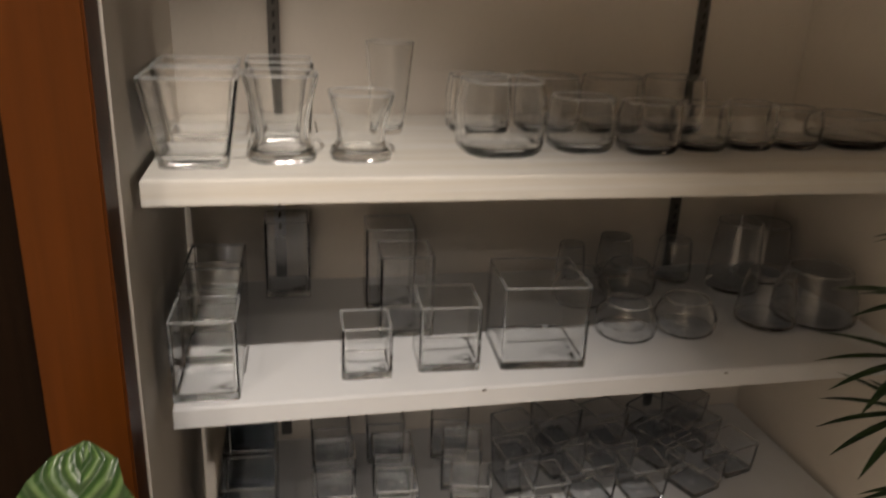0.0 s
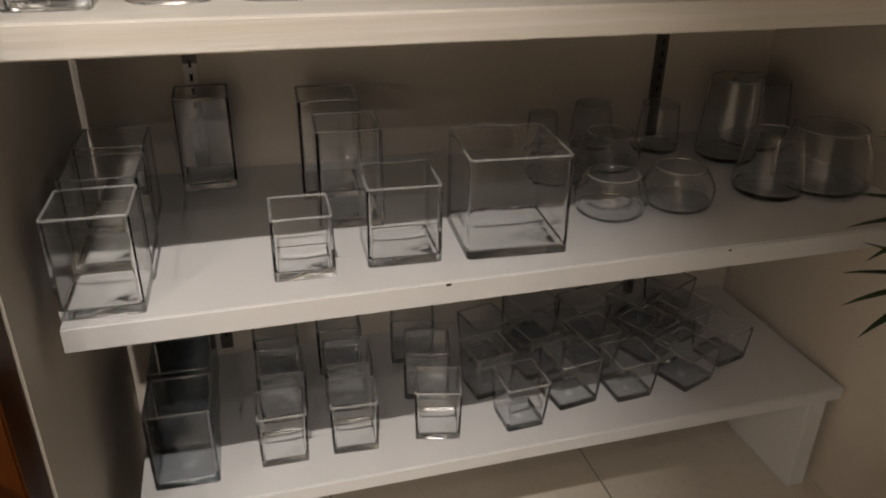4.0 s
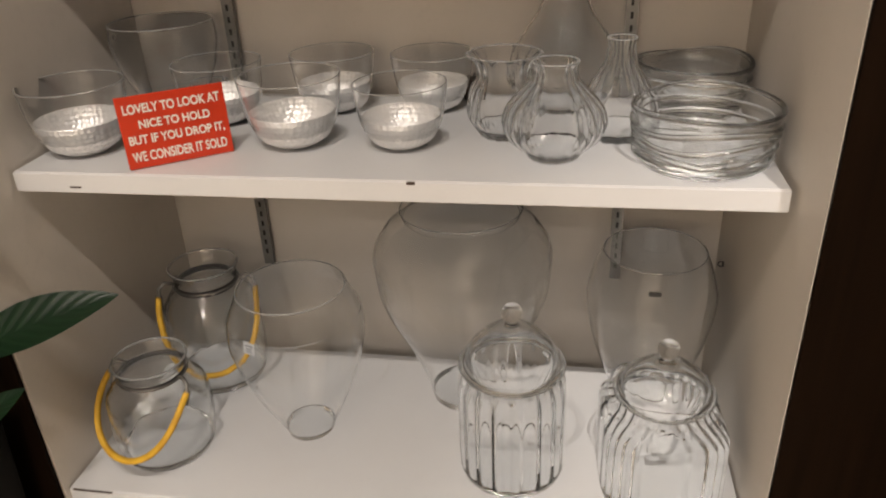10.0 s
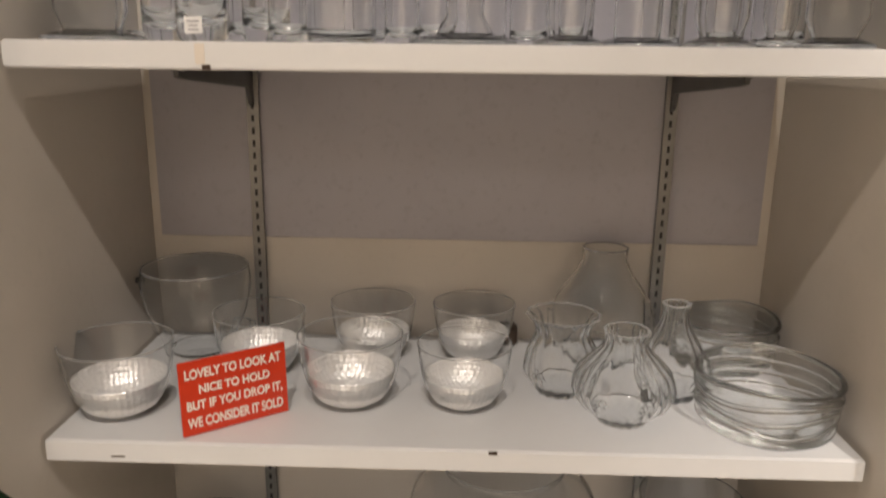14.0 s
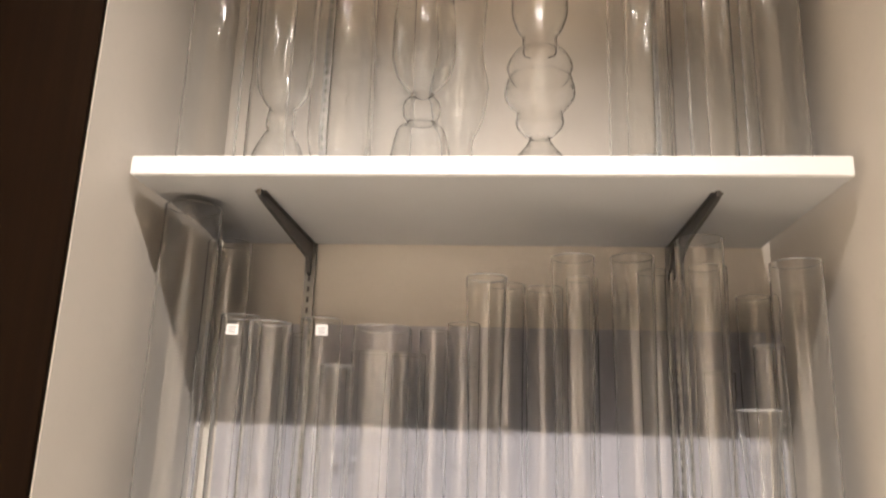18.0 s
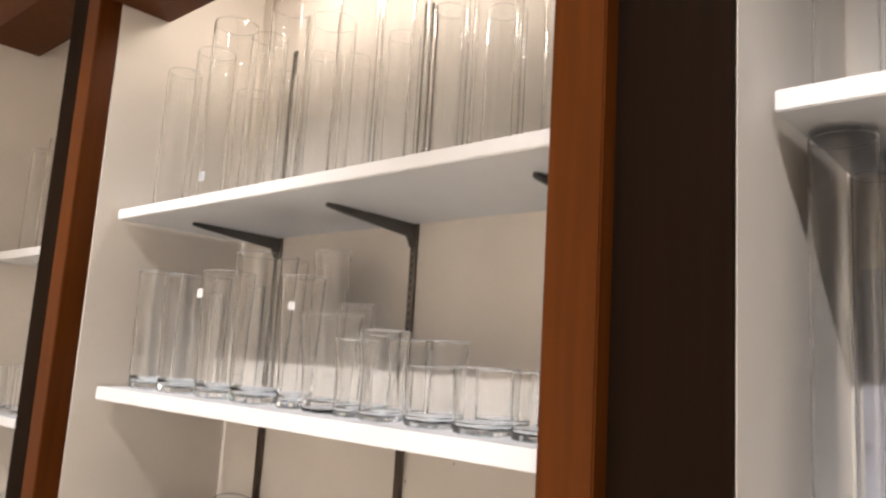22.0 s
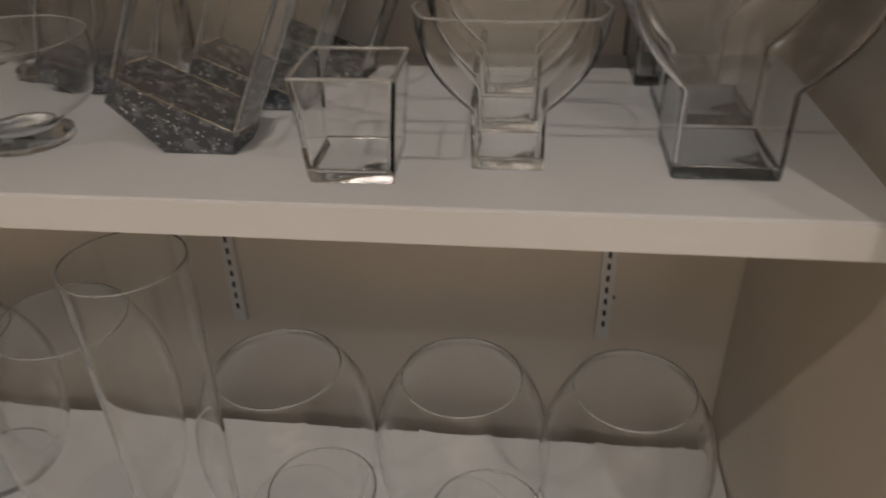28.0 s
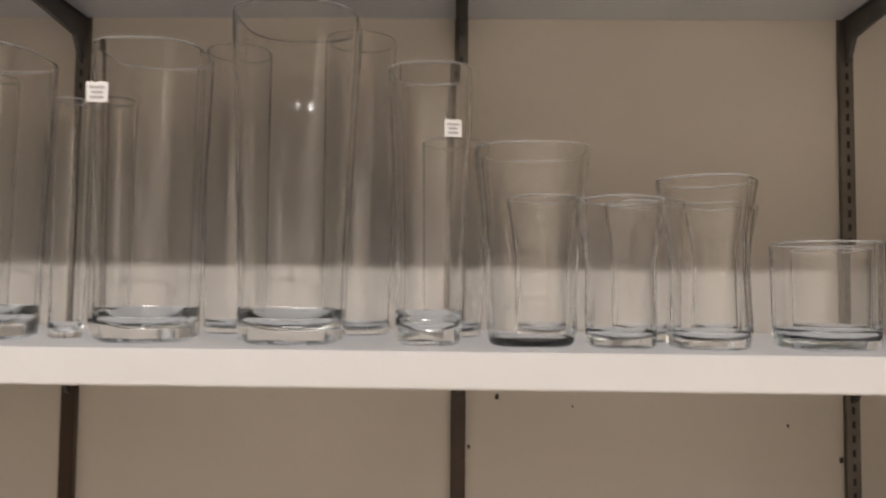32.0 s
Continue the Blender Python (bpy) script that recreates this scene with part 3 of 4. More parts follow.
v = vessel("vase", "wide round-shouldered clear glass vase tapering to its foot", 0.425, 0.123, Z1,
           [(0, 0.05), (0.02, 0.057), (0.10, 0.094), (0.19, 0.127), (0.25, 0.139), (0.295, 0.134), (0.33, 0.116), (0.35, 0.108)], base=0.014, n=48)
sticker(v, -0.045, -0.124, 0.285, 0.026, 0.024, -20, -10)
vessel("vase", "very large clear glass vase with broad shoulders and narrow foot", 0.744, 0.28, Z1,
       [(0, 0.075), (0.04, 0.083), (0.145, 0.122), (0.275, 0.178), (0.36, 0.186), (0.417, 0.158), (0.446, 0.12), (0.46, 0.125)], base=0.018, n=48)
v = vessel("vase", "tall egg-shaped clear glass vase with open mouth", 1.136, 0.335, Z1,
       [(0, 0.07), (0.04, 0.083), (0.155, 0.122), (0.25, 0.135), (0.317, 0.118), (0.35, 0.105)], base=0.016, n=48)
part("printed_mark", box(-0.019, 0.005, -0.1235, -0.1215, 0.311, 0.321, 0.0006), DARKSTEEL, v, "small dark printed mark near the rim")


def lidded_jar(x, y, label, shape, body, lid_r, low, knob_z, rz, flutes, depth, round_from):
    h = body[-1][0]
    ob = vessel("lidded_jar", label, x, y, Z1, body, "jar", "lidded glass jars", rz, shape=shape, wall=0.008, base=0.026, flutes=flutes, depth=depth, n=64, steps=22, optic=True, round_from=round_from)
    top = knob_z - 0.022 - h
    crown = ((0.93, 0.3), (0.78, 0.52), (0.55, 0.74), (0.3, 0.9)) if low else ((0.93, 0.2), (0.78, 0.5), (0.52, 0.78), (0.28, 0.93))
    dome = [(lid_r * 0.93, h + 0.002), (lid_r, h + 0.004), (lid_r * 1.02, h + 0.009), (lid_r * 1.0, h + 0.014)] + [(lid_r * q, h + max(0.017, top * f)) for q, f in crown] + [(0.014, h + top * 0.97), (0.011, h + top + 0.004)]
    hollow = [(0.001, h + top * 0.86)] + [(q - 0.005, z - 0.006) for q, z in dome[7:3:-1]] + [(lid_r * 0.87, h + 0.004)]
    lid = rings_to_mesh([[(q * math.cos(a * math.pi / 28), q * math.sin(a * math.pi / 28), z) for a in range(56)] for q, z in dome[::-1] + hollow[::-1]], False)
    bmesh.ops.holes_fill(lid, edges=[e for e in lid.edges if e.is_boundary])
    bmesh.ops.recalc_face_normals(lid, faces=lid.faces)
    lid = part("lid", lid, GLASS, ob, "domed clear glass lid", 50)
    brim = tube([(lid_r * 1.012 * math.cos(a * math.pi / 24), lid_r * 1.012 * math.sin(a * math.pi / 24), h + 0.009) for a in range(49)], 0.0022, 8)
    part("rim", brim, BASEGLASS, lid, "rounded glass brim of the lid", 60)
    kr = 0.0195
    knob = rings_to_mesh([[(kr * math.sin(b) * math.cos(a * math.pi / 12), kr * math.sin(b) * math.sin(a * math.pi / 12), knob_z - kr * math.cos(b)) for a in range(24)] for b in [0.35 + k * 0.27 for k in range(11)]])
    part("knob", knob, BASEGLASS, lid, "round solid glass knob", 50)


lidded_jar(0.865, 0.05, "lidded clear glass jar with rounded optic ribs", "round", [(0, 0.082), (0.006, 0.093), (0.022, 0.101), (0.12, 0.102), (0.2, 0.1015), (0.222, 0.099), (0.236, 0.095), (0.244, 0.094)], 0.0965, False, 0.361, 0, 18, 0.034, None)
lidded_jar(1.142, 0.06, "square ribbed clear glass jar with low round lid", "softsquare", [(0, 0.096), (0.006, 0.105), (0.02, 0.112), (0.12, 0.112), (0.147, 0.111), (0.166, 0.102), (0.18, 0.087), (0.196, 0.083)], 0.089, True, 0.295, 4, 24, 0.03, 0.155)

# ---- vase alcove, bowl shelf ----
r0 = thing("silver_bowl", 0, 0, 0, "clear glass bowl with hammered silver lower half", "bowl", "hammered silver bowls")
bowl, foot, lip = vessel_meshes([(0.012, 0.05), (0.035, 0.074), (0.07, 0.085), (0.125, 0.092)], wall=0.0025, base=0.014, n=40)
foot.free()
part("body", bowl, GLASS, r0, "", 40)
part("rim", lip, EDGEGLASS, r0, "polished glass rim", 60)
cup = [(0.0, 0.03), (0.003, 0.042), (0.014, 0.060), (0.03, 0.0705), (0.048, 0.0762), (0.062, 0.0785), (0.0638, 0.077), (0.05, 0.0745), (0.03, 0.066), (0.017, 0.054), (0.009, 0.03)]
part("silver_cup", rings_to_mesh([[(q * math.cos(a * math.pi / 20), q * math.sin(a * math.pi / 20), z) for a in range(40)] for z, q in cup]), SILVER, r0, "hammered silver lower half", 60)
for x, y, s, tilt in ((0.463, 0.165, 1.0, 0), (0.078, 0.108, 1.0, 0), (0.662, 0.165, 0.9, 0), (0.478, 0.375, 0.93, 0), (0.68, 0.385, 0.9, 0), (0.27, 0.29, 0.95, 0)):
    m = pose(x, y, Z2, 0, 0, 37 * x * 9)
    c = copy_thing(r0, m)
    c.scale = (s, s, s)
for o in list(r0.children) + [r0]:
    bpy.data.objects.remove(o)

vessel("vase", "large thin clear glass bowl vase with open rim", 0.118, 0.385, Z2, [(0, 0.055), (0.03, 0.07), (0.09, 0.098), (0.15, 0.108), (0.178, 0.105)], base=0.01, n=48)
vessel("candle_dish", "small cut-glass candle dish", 0.19, 0.40, Z2, [(0, 0.035), (0.02, 0.042), (0.05, 0.04)], "dish", flutes=10, depth=0.05, base=0.012)

flute = "fluted clear glass bud vase"
vessel("vase", flute + " with round ribbed body", 0.929, 0.118, Z2, [(0, 0.04), (0.012, 0.047), (0.035, 0.074), (0.06, 0.084), (0.085, 0.078), (0.115, 0.053), (0.133, 0.037), (0.15, 0.034), (0.16, 0.038)], "vase", "fluted bud vases", flutes=18, depth=0.035, wall=0.004, base=0.02, steps=18)
vessel("vase", flute + " with flared lip", 0.838, 0.225, Z2, [(0, 0.04), (0.012, 0.048), (0.045, 0.066), (0.085, 0.06), (0.115, 0.047), (0.135, 0.052), (0.148, 0.066)], "vase", "fluted bud vases", flutes=14, depth=0.04, wall=0.004, base=0.02, steps=18)
vessel("vase", "smooth teardrop clear glass vase with tapering neck", 0.938, 0.395, Z2, [(0, 0.06), (0.015, 0.08), (0.065, 0.108), (0.115, 0.098), (0.158, 0.072), (0.192, 0.05), (0.215, 0.043), (0.23, 0.045)], "vase", "fluted bud vases", wall=0.004, base=0.02, steps=18)
vessel("vase", flute + " with ribbed pear body and narrow neck", 1.036, 0.22, Z2, [(0, 0.042), (0.012, 0.054), (0.053, 0.066), (0.1, 0.046), (0.138, 0.026), (0.16, 0.022), (0.174, 0.025)], "vase", "fluted bud vases", flutes=12, depth=0.05, wall=0.004, base=0.02, steps=18)


def ring_bowl(x, y, r, rz):
    ob = thing("ring_bowl", x, y, Z2, "thick clear glass bowl with uneven wavy rings", "bowl", "wavy ring bowls", rz)
    hs = [0.0085 * k for k in range(12)]
    rs = [0.88, 0.95, 0.985, 0.965, 0.995, 0.97, 1.01, 0.985, 1.025, 1.01, 1.05, 1.085]

    def ring(q, z, swing=1.0):
        lift = min(z / 0.03, 1.0)
        return [(q * (1 + 0.012 * math.sin(2 * a * math.pi / 36 + z * 40)) * math.cos(a * math.pi / 36), q * math.sin(a * math.pi / 36), z + swing * lift * (0.0035 * math.sin(a * math.pi / 18 + z * 55 + rz) + 0.0018 * math.sin(a * math.pi / 12 + z * 90))) for a in range(72)]
    bm = rings_to_mesh([ring(r * q, z) for q, z in zip(rs, hs)] + [ring(r * q - 0.009, z + 0.002) for q, z in zip(rs[:2:-1], hs[:2:-1])], False)
    bmesh.ops.holes_fill(bm, edges=[e for e in bm.edges if e.is_boundary])
    part("body", bm, BASEGLASS, ob, "", 70)
    lip = [[p for p in ring(r * 1.085 - 0.0045 + 0.0045 * math.cos(b), 0.0945 + 0.004 * math.sin(b))] for b in [k * math.pi / 4 for k in range(8)]]
    part("rim", rings_to_mesh(lip, loop=True), BASEGLASS, ob, "thick wavy rim", 70)
    for k, z in enumerate((0.017, 0.034, 0.052, 0.071)):
        q = r * (0.99 + 0.014 * k)
        pts = [Vector(p) for p in ring(q, z, 1.3)]
        part("ridge", tube(pts + [pts[0]], 0.0042 + 0.0008 * (k % 2), 8), BASEGLASS, ob, "", 60)


ring_bowl(1.166, 0.115, 0.108, 0)
ring_bowl(1.178, 0.385, 0.1, 60)

for x, y, z, side in ((-0.0055, 0.387, 0.929, 1), (1.2915, 0.416, 0.433, -1)):
    ob = thing("screw_eye", x, y, z, "small dark steel screw eye in the painted side wall", "hook", "screw eyes in the side walls")
    part("plate", tube([(side * 0.0005, 0, 0), (side * 0.003, 0, 0)], 0.006, 10), DARKSTEEL, ob, "", 40)
    part("eye", tube([(side * (0.006 + 0.006 * math.cos(a * math.pi / 8)), 0, 0.006 * math.sin(a * math.pi / 8)) for a in range(17)], 0.0016, 6), DARKSTEEL, ob, "", 60)
ob = thing("candle_block", 0.752, 0.46, Z2, "small dark brown block candle against the back wall", "candle", "")
part("wax", box(-0.022, 0.022, -0.022, 0.022, 0.0005, 0.042, 0.005), COVER, ob, "", 40)
part("wick", tube([(0, 0, 0.042), (0.001, 0, 0.048), (0.003, 0, 0.053)], 0.0011, 6), SLOT, ob)

# red card that leans on a bowl
sign = thing("sign_card", 0.289, 0.0655, Z2 + 0.0005, "red printed card with white warning text on the shelf", "sign", "", 36, "", -3)
part("card", box(-0.089, 0.089, -0.0015, 0.0015, 0, 0.124, 0.0006), RED, sign)
for text, z, size in (("LOVELY TO LOOK AT", 0.0945, 0.0215), ("NICE TO HOLD", 0.0685, 0.0195), ("BUT IF YOU DROP IT,", 0.0425, 0.0205), ("WE CONSIDER IT SOLD", 0.0125, 0.0235)):
    cu = bpy.data.curves.new("text", "FONT")
    cu.body, cu.size, cu.align_x, cu.extrude, cu.offset = text, size, "CENTER", 0.0003, 0.0006
    tmp = new("text", cu)
    bpy.context.view_layer.update()
    me = bpy.data.meshes.new_from_object(tmp.evaluated_get(bpy.context.evaluated_depsgraph_get()))
    bpy.data.objects.remove(tmp)
    xs = [q.co.x for q in me.vertices]
    fit = (0.160 if "HOLD" not in text else 0.118) / (max(xs) - min(xs))
    me.transform(pose(0, -0.0021, z, 90) @ Matrix.Diagonal((fit, 1, 1, 1)))
    me.materials.clear()
    me.materials.append(IVORY)
    line = new("lettering", me)
    line.parent = sign
    tagged(line, "white capital letters")

# ---- vase alcove, tube shelf ----


def tube_vase(x, y, z, r, h, foot=None, group="tall tube vases", label="tall slim clear glass tube vase", flare=1.0, base=0.02, shape="round", rz=0):
    if foot:
        sec = [(0, foot), (0.008, foot * 0.97), (0.016, foot * 0.55), (0.045, r * 0.98), (h * 0.4, r), (h, r * flare)]
        return vessel("vase", label + " on a round foot", x, y, z, sec, "vase", group, rz, wall=0.0028, base=0.012, n=28, steps=16)
    return vessel("vase", label, x, y, z, [(0, r * 0.92), (0.006, r), (h * 0.5, r), (h, r * flare)], "vase", group, rz, shape=shape, wall=0.0028, base=base, n=28, steps=8)


t = tube_vase(0.07, 0.15, Z3, 0.055, 0.635, 0.078)
t = tube_vase(0.162, 0.215, Z3, 0.038, 0.43, base=0.055)
sticker(t, 0.0, -0.0395, 0.40, 0.024, 0.020)
t = tube_vase(0.262, 0.095, Z3, 0.037, 0.40, base=0.06)
sticker(t, 0.0, -0.0385, 0.022, 0.026, 0.024)
t = tube_vase(0.322, 0.24, Z3, 0.04, 0.43, base=0.055)
sticker(t, 0.01, -0.0405, 0.405, 0.024, 0.020)
tube_vase(0.452, 0.205, Z3, 0.055, 0.41, base=0.022, shape="softsquare")
tube_vase(0.542, 0.30, Z3, 0.03, 0.42, base=0.03)
tube_vase(0.652, 0.142, Z3, 0.03, 0.50, 0.082, flare=1.3)
tube_vase(0.814, 0.165, Z3, 0.036, 0.545, 0.056, flare=1.15)
tube_vase(0.94, 0.26, Z3, 0.04, 0.57, 0.07, flare=1.1)
tube_vase(1.05, 0.172, Z3, 0.042, 0.585, 0.057, flare=1.05)
tube_vase(1.128, 0.14, Z3, 0.026, 0.27, 0.036, flare=1.5)
tube_vase(1.195, 0.275, Z3, 0.027, 0.40, base=0.03)
tube_vase(1.205, 0.125, Z3, 0.045, 0.53, 0.058)
for k, (x, y, r, h) in enumerate(((0.085, 0.33, 0.045, 0.61), (0.19, 0.36, 0.036, 0.44), (0.265, 0.33, 0.034, 0.41), (0.40, 0.36, 0.035, 0.38), (0.48, 0.39, 0.034, 0.38), (0.60, 0.33, 0.032, 0.44), (0.69, 0.36, 0.036, 0.53), (0.765, 0.34, 0.034, 0.52), (0.85, 0.38, 0.036, 0.55), (1.01, 0.39, 0.036, 0.57), (1.105, 0.34, 0.038, 0.57), (1.14, 0.42, 0.03, 0.36), (1.215, 0.40, 0.036, 0.52), (0.38, 0.14, 0.03, 0.33))):
    tube_vase(x, y, Z3, r, h, base=0.02 + 0.008 * (k % 3), flare=1.0 + 0.05 * (k % 4))

# ---- vase alcove, top shelf ----
hur = "tall clear glass hurricane vase with bell foot and bulbous body"
vessel("vase", "tall straight clear glass cylinder vase", 0.088, 0.13, Z4, [(0, 0.053), (0.01, 0.057), (0.3, 0.057), (0.66, 0.06)], "vase", "tall vases on the top shelf", base=0.018)
vessel("vase", hur, 0.243, 0.11, Z4, [(0, 0.058), (0.02, 0.055), (0.06, 0.041), (0.08, 0.031), (0.09, 0.026), (0.1, 0.029), (0.122, 0.028), (0.134, 0.024), (0.15, 0.036), (0.18, 0.052), (0.24, 0.058), (0.35, 0.061), (0.56, 0.066)], "vase", "tall vases on the top shelf", base=0.008, steps=48)
vessel("vase", "tall clear glass hurricane vase on a stubby foot", 0.335, 0.22, Z4, [(0, 0.033), (0.038, 0.028), (0.046, 0.024), (0.056, 0.041), (0.08, 0.059), (0.14, 0.068), (0.35, 0.067), (0.45, 0.06), (0.55, 0.07)], "vase", "tall vases on the top shelf", base=0.02, steps=40)
vessel("vase", "tall clear glass hurricane vase with ball stem and flared rim", 0.52, 0.12, Z4, [(0, 0.066), (0.02, 0.062), (0.07, 0.053), (0.095, 0.046), (0.104, 0.032), (0.112, 0.027), (0.125, 0.036), (0.145, 0.038), (0.163, 0.027), (0.172, 0.022), (0.186, 0.034), (0.215, 0.055), (0.26, 0.064), (0.33, 0.063), (0.42, 0.055), (0.5, 0.068), (0.58, 0.09)], "vase", "tall vases on the top shelf", base=0.008, steps=56)
vessel("vase", "tall clear glass goblet vase with bowl", 0.585, 0.25, Z4, [(0, 0.045), (0.02, 0.03), (0.12, 0.03), (0.17, 0.05), (0.25, 0.062), (0.33, 0.05), (0.5, 0.06)], "vase", "tall vases on the top shelf", base=0.01, steps=24)
vessel("vase", "clear glass vase of stacked globes on a cone foot", 0.749, 0.10, Z4, [(0, 0.066), (0.006, 0.067), (0.03, 0.045), (0.07, 0.020), (0.078, 0.03), (0.1, 0.046), (0.122, 0.044), (0.132, 0.052), (0.16, 0.068), (0.186, 0.064), (0.195, 0.058), (0.215, 0.064), (0.244, 0.05), (0.253, 0.034), (0.28, 0.034), (0.305, 0.047), (0.34, 0.056), (0.52, 0.055)], "vase", "tall vases on the top shelf", base=0.006, steps=60)
vessel("vase", "squat clear glass bowl at the back of the top shelf", 0.655, 0.34, Z4, [(0, 0.05), (0.03, 0.08), (0.07, 0.085), (0.1, 0.07)], "vase", base=0.012)
for x, y, r, h in ((0.938, 0.11, 0.058, 0.66), (0.985, 0.25, 0.05, 0.62), (1.082, 0.14, 0.044, 0.67), (1.19, 0.11, 0.055, 0.64), (1.16, 0.28, 0.05, 0.6), (0.16, 0.27, 0.045, 0.6), (0.43, 0.3, 0.045, 0.57)):
    tube_vase(x, y, Z4, r, h, group="tall vases on the top shelf")

# ---- bowl alcove, low shelf ----
ZC1, ZC2, ZC3, ZC4 = 0.126, 0.879, 1.469, 2.084
for x, y, r, h in ((-1.08, 0.21, 0.148, 0.33), (-0.788, 0.212, 0.14, 0.332), (-0.53, 0.19, 0.135, 0.345), (-1.418, 0.2, 0.15, 0.41), (-1.68, 0.25, 0.148, 0.33), (-1.954, 0.27, 0.15, 0.322)):
    vessel("fishbowl_vase", "large round clear glass fishbowl vase with open mouth", x, y, ZC1, [(h * 0.58 * (1 - math.cos(a)), r * (0.42 + 0.58 * math.sin(a))) for a in (0, 0.35, 0.7, 1.1, 1.5708)] + [(h * (0.58 + 0.41 * math.sin(a) / 0.73), r * math.cos(a)) for a in (0.25, 0.5, 0.68, 0.82)] + [(h, r * 0.675)], "vase", "fishbowl vases", base=0.012, n=48, steps=24)
for x, y in ((-0.967, 0.025), (-0.735, 0.003)):
    vessel("vase", "slim clear glass vase in front of the round bowls", x, y, ZC1, [(0, 0.055), (0.01, 0.06), (0.15, 0.062), (0.275, 0.076)], "vase", "slim vases on the low shelf", base=0.016, n=40)
vessel("vase", "tall clear glass cylinder vase among round bowls", -1.2, 0.07, ZC1, [(0, 0.066), (0.01, 0.071), (0.3, 0.074), (0.61, 0.08)], base=0.018, n=44)

# ---- bowl alcove, middle shelf ----
vessel("vase", "square tapered clear glass vase with thick base", -0.884, 0.063, ZC2, [(0, 0.043), (0.004, 0.0455), (0.06, 0.05), (0.116, 0.055)], shape="square", wall=0.005, base=0.018, rz=1, n=48)


def bowl_on_square(x, y, w, h_leg, r, h, depth, label, glass, thick, rz=0):
    ob = thing("footed_vase", x, y, ZC2, label, "vase", "vases with square feet", rz)
    leg, foot, lip = vessel_meshes([(0, w * 0.97), (0.004, w), (h_leg, w)], shape="square", wall=0.005, base=0.016)
    leg.free()
    lip.free()
    part("base", foot, thick, ob, "thick glass base", 40).data.materials.append(thick)
    sq = outline("square", 0)
    rd = [(a / math.hypot(a, b), b / math.hypot(a, b)) for a, b in sq]
    secs = [(0.016, 0.0, w), (h_leg * 0.6, 0.0, w), (h_leg * 0.94, 0.0, w * 1.01)]
    secs += [(h_leg + (h - h_leg) * k / 12, 0.6 * (k / 12) ** 1.5, w + (r - w) * math.sin(math.pi / 2 * (k + 0.4) / 12.4) ** 0.98) for k in range(13)]

    def ring(z, f, q, inset):
        q -= inset
        return [((a[0] * (1 - f) + b[0] * f) * q, (a[1] * (1 - f) + b[1] * f) * (w - inset + (q + inset - w) * depth), z) for a, b in zip(sq, rd)]
    body = rings_to_mesh([ring(*q, 0) for q in secs] + [ring(*q, 0.004) for q in reversed(secs)], loop=True)
    part("bowl", body, glass, ob, "wide boat-shaped glass bowl drawn up from a square leg", 50)
    around = [(0.002 * math.cos(a), 0.0019 * math.sin(a)) for a in [-0.35 + k * (math.pi + 0.7) / 6 for k in range(7)]]
    part("rim", rings_to_mesh([ring(h + 0.0003 + dz, secs[-1][1], secs[-1][2], 0.002 - dr) for dr, dz in around], loop=True), EDGEGLASS, ob, "polished glass rim", 60)
    return ob


tall_big = "clear glass vase, wide boat-shaped bowl on square smoky base"
small_cup = "clear glass vase, boat-shaped bowl on square foot"
bowl_on_square(-0.495, 0.108, 0.056, 0.1, 0.134, 0.218, 0.3, tall_big, SMOKESHADE, SMOKESHADEBASE)
bowl_on_square(-0.487, 0.262, 0.056, 0.1, 0.134, 0.22, 0.3, tall_big, SMOKESHADE, SMOKESHADEBASE)
bowl_on_square(-0.505, 0.395, 0.056, 0.1, 0.134, 0.22, 0.3, tall_big, SMOKESHADE, SMOKESHADEBASE)
bowl_on_square(-0.7215, 0.101, 0.039, 0.07, 0.103, 0.164, 0.3, small_cup, GLASS, BASEGLASS)
bowl_on_square(-0.728, 0.216, 0.039, 0.07, 0.103, 0.166, 0.3, small_cup, GLASS, BASEGLASS)
cup = bowl_on_square(-0.728, 0.34, 0.039, 0.07, 0.103, 0.166, 0.3, small_cup, GLASS, BASEGLASS)
sticker(cup, 0.006, -0.0625, 0.144, 0.03, 0.028)


def hex_vase(x, y, z_gel, half, deep, tall, tilt, foot_x, foot_half):
    ob = thing("hex_vase", x, y, ZC2, "leaning faceted clear glass vase with dark speckled base", "vase", "leaning faceted vases")
    ct, st = math.cos(radians(tilt)), math.sin(radians(tilt))
    plan = [(-1, -1), (1, -1), (1.14, 0), (1, 1), (-1, 1), (-1.14, 0)]

    def ring(w, inset=0.0):
        out = []
        for k, (a, b) in enumerate(plan):
            px, py = a * (half - inset), b * (deep - inset)
            ww = w[k] if isinstance(w, list) else w
            out.append((px * ct + ww * st, py, max(0.004, z_gel - px * st + ww * ct)))
        return out
    sole = [(foot_x + a * foot_half, b * deep * 0.9, 0.0) for a, b in plan]
    drop = [-0.03 if a < 0 else -0.012 for a, b in plan]
    part("base", rings_to_mesh([sole, ring(drop), ring(-0.0006)]), GEL, ob, "dark blue-grey speckled base")
    body = rings_to_mesh([ring(0.0), ring(tall), ring(tall + 0.001, 0.003), ring(tall, 0.006), ring(0.0, 0.006)], loop=True)
    part("body", body, GLASS, ob, "clear glass prism")
    low, rim = ring(0.001, 0.002), ring(tall + 0.001, 0.003)
    for k in range(6):
        if k not in (2, 5):
            part("edge", tube([low[k], rim[k]], 0.0026, 6), EDGEGLASS, ob, "", 60)
        part("rim", tube([rim[k], rim[(k + 1) % 6]], 0.003, 6), EDGEGLASS, ob, "", 60)


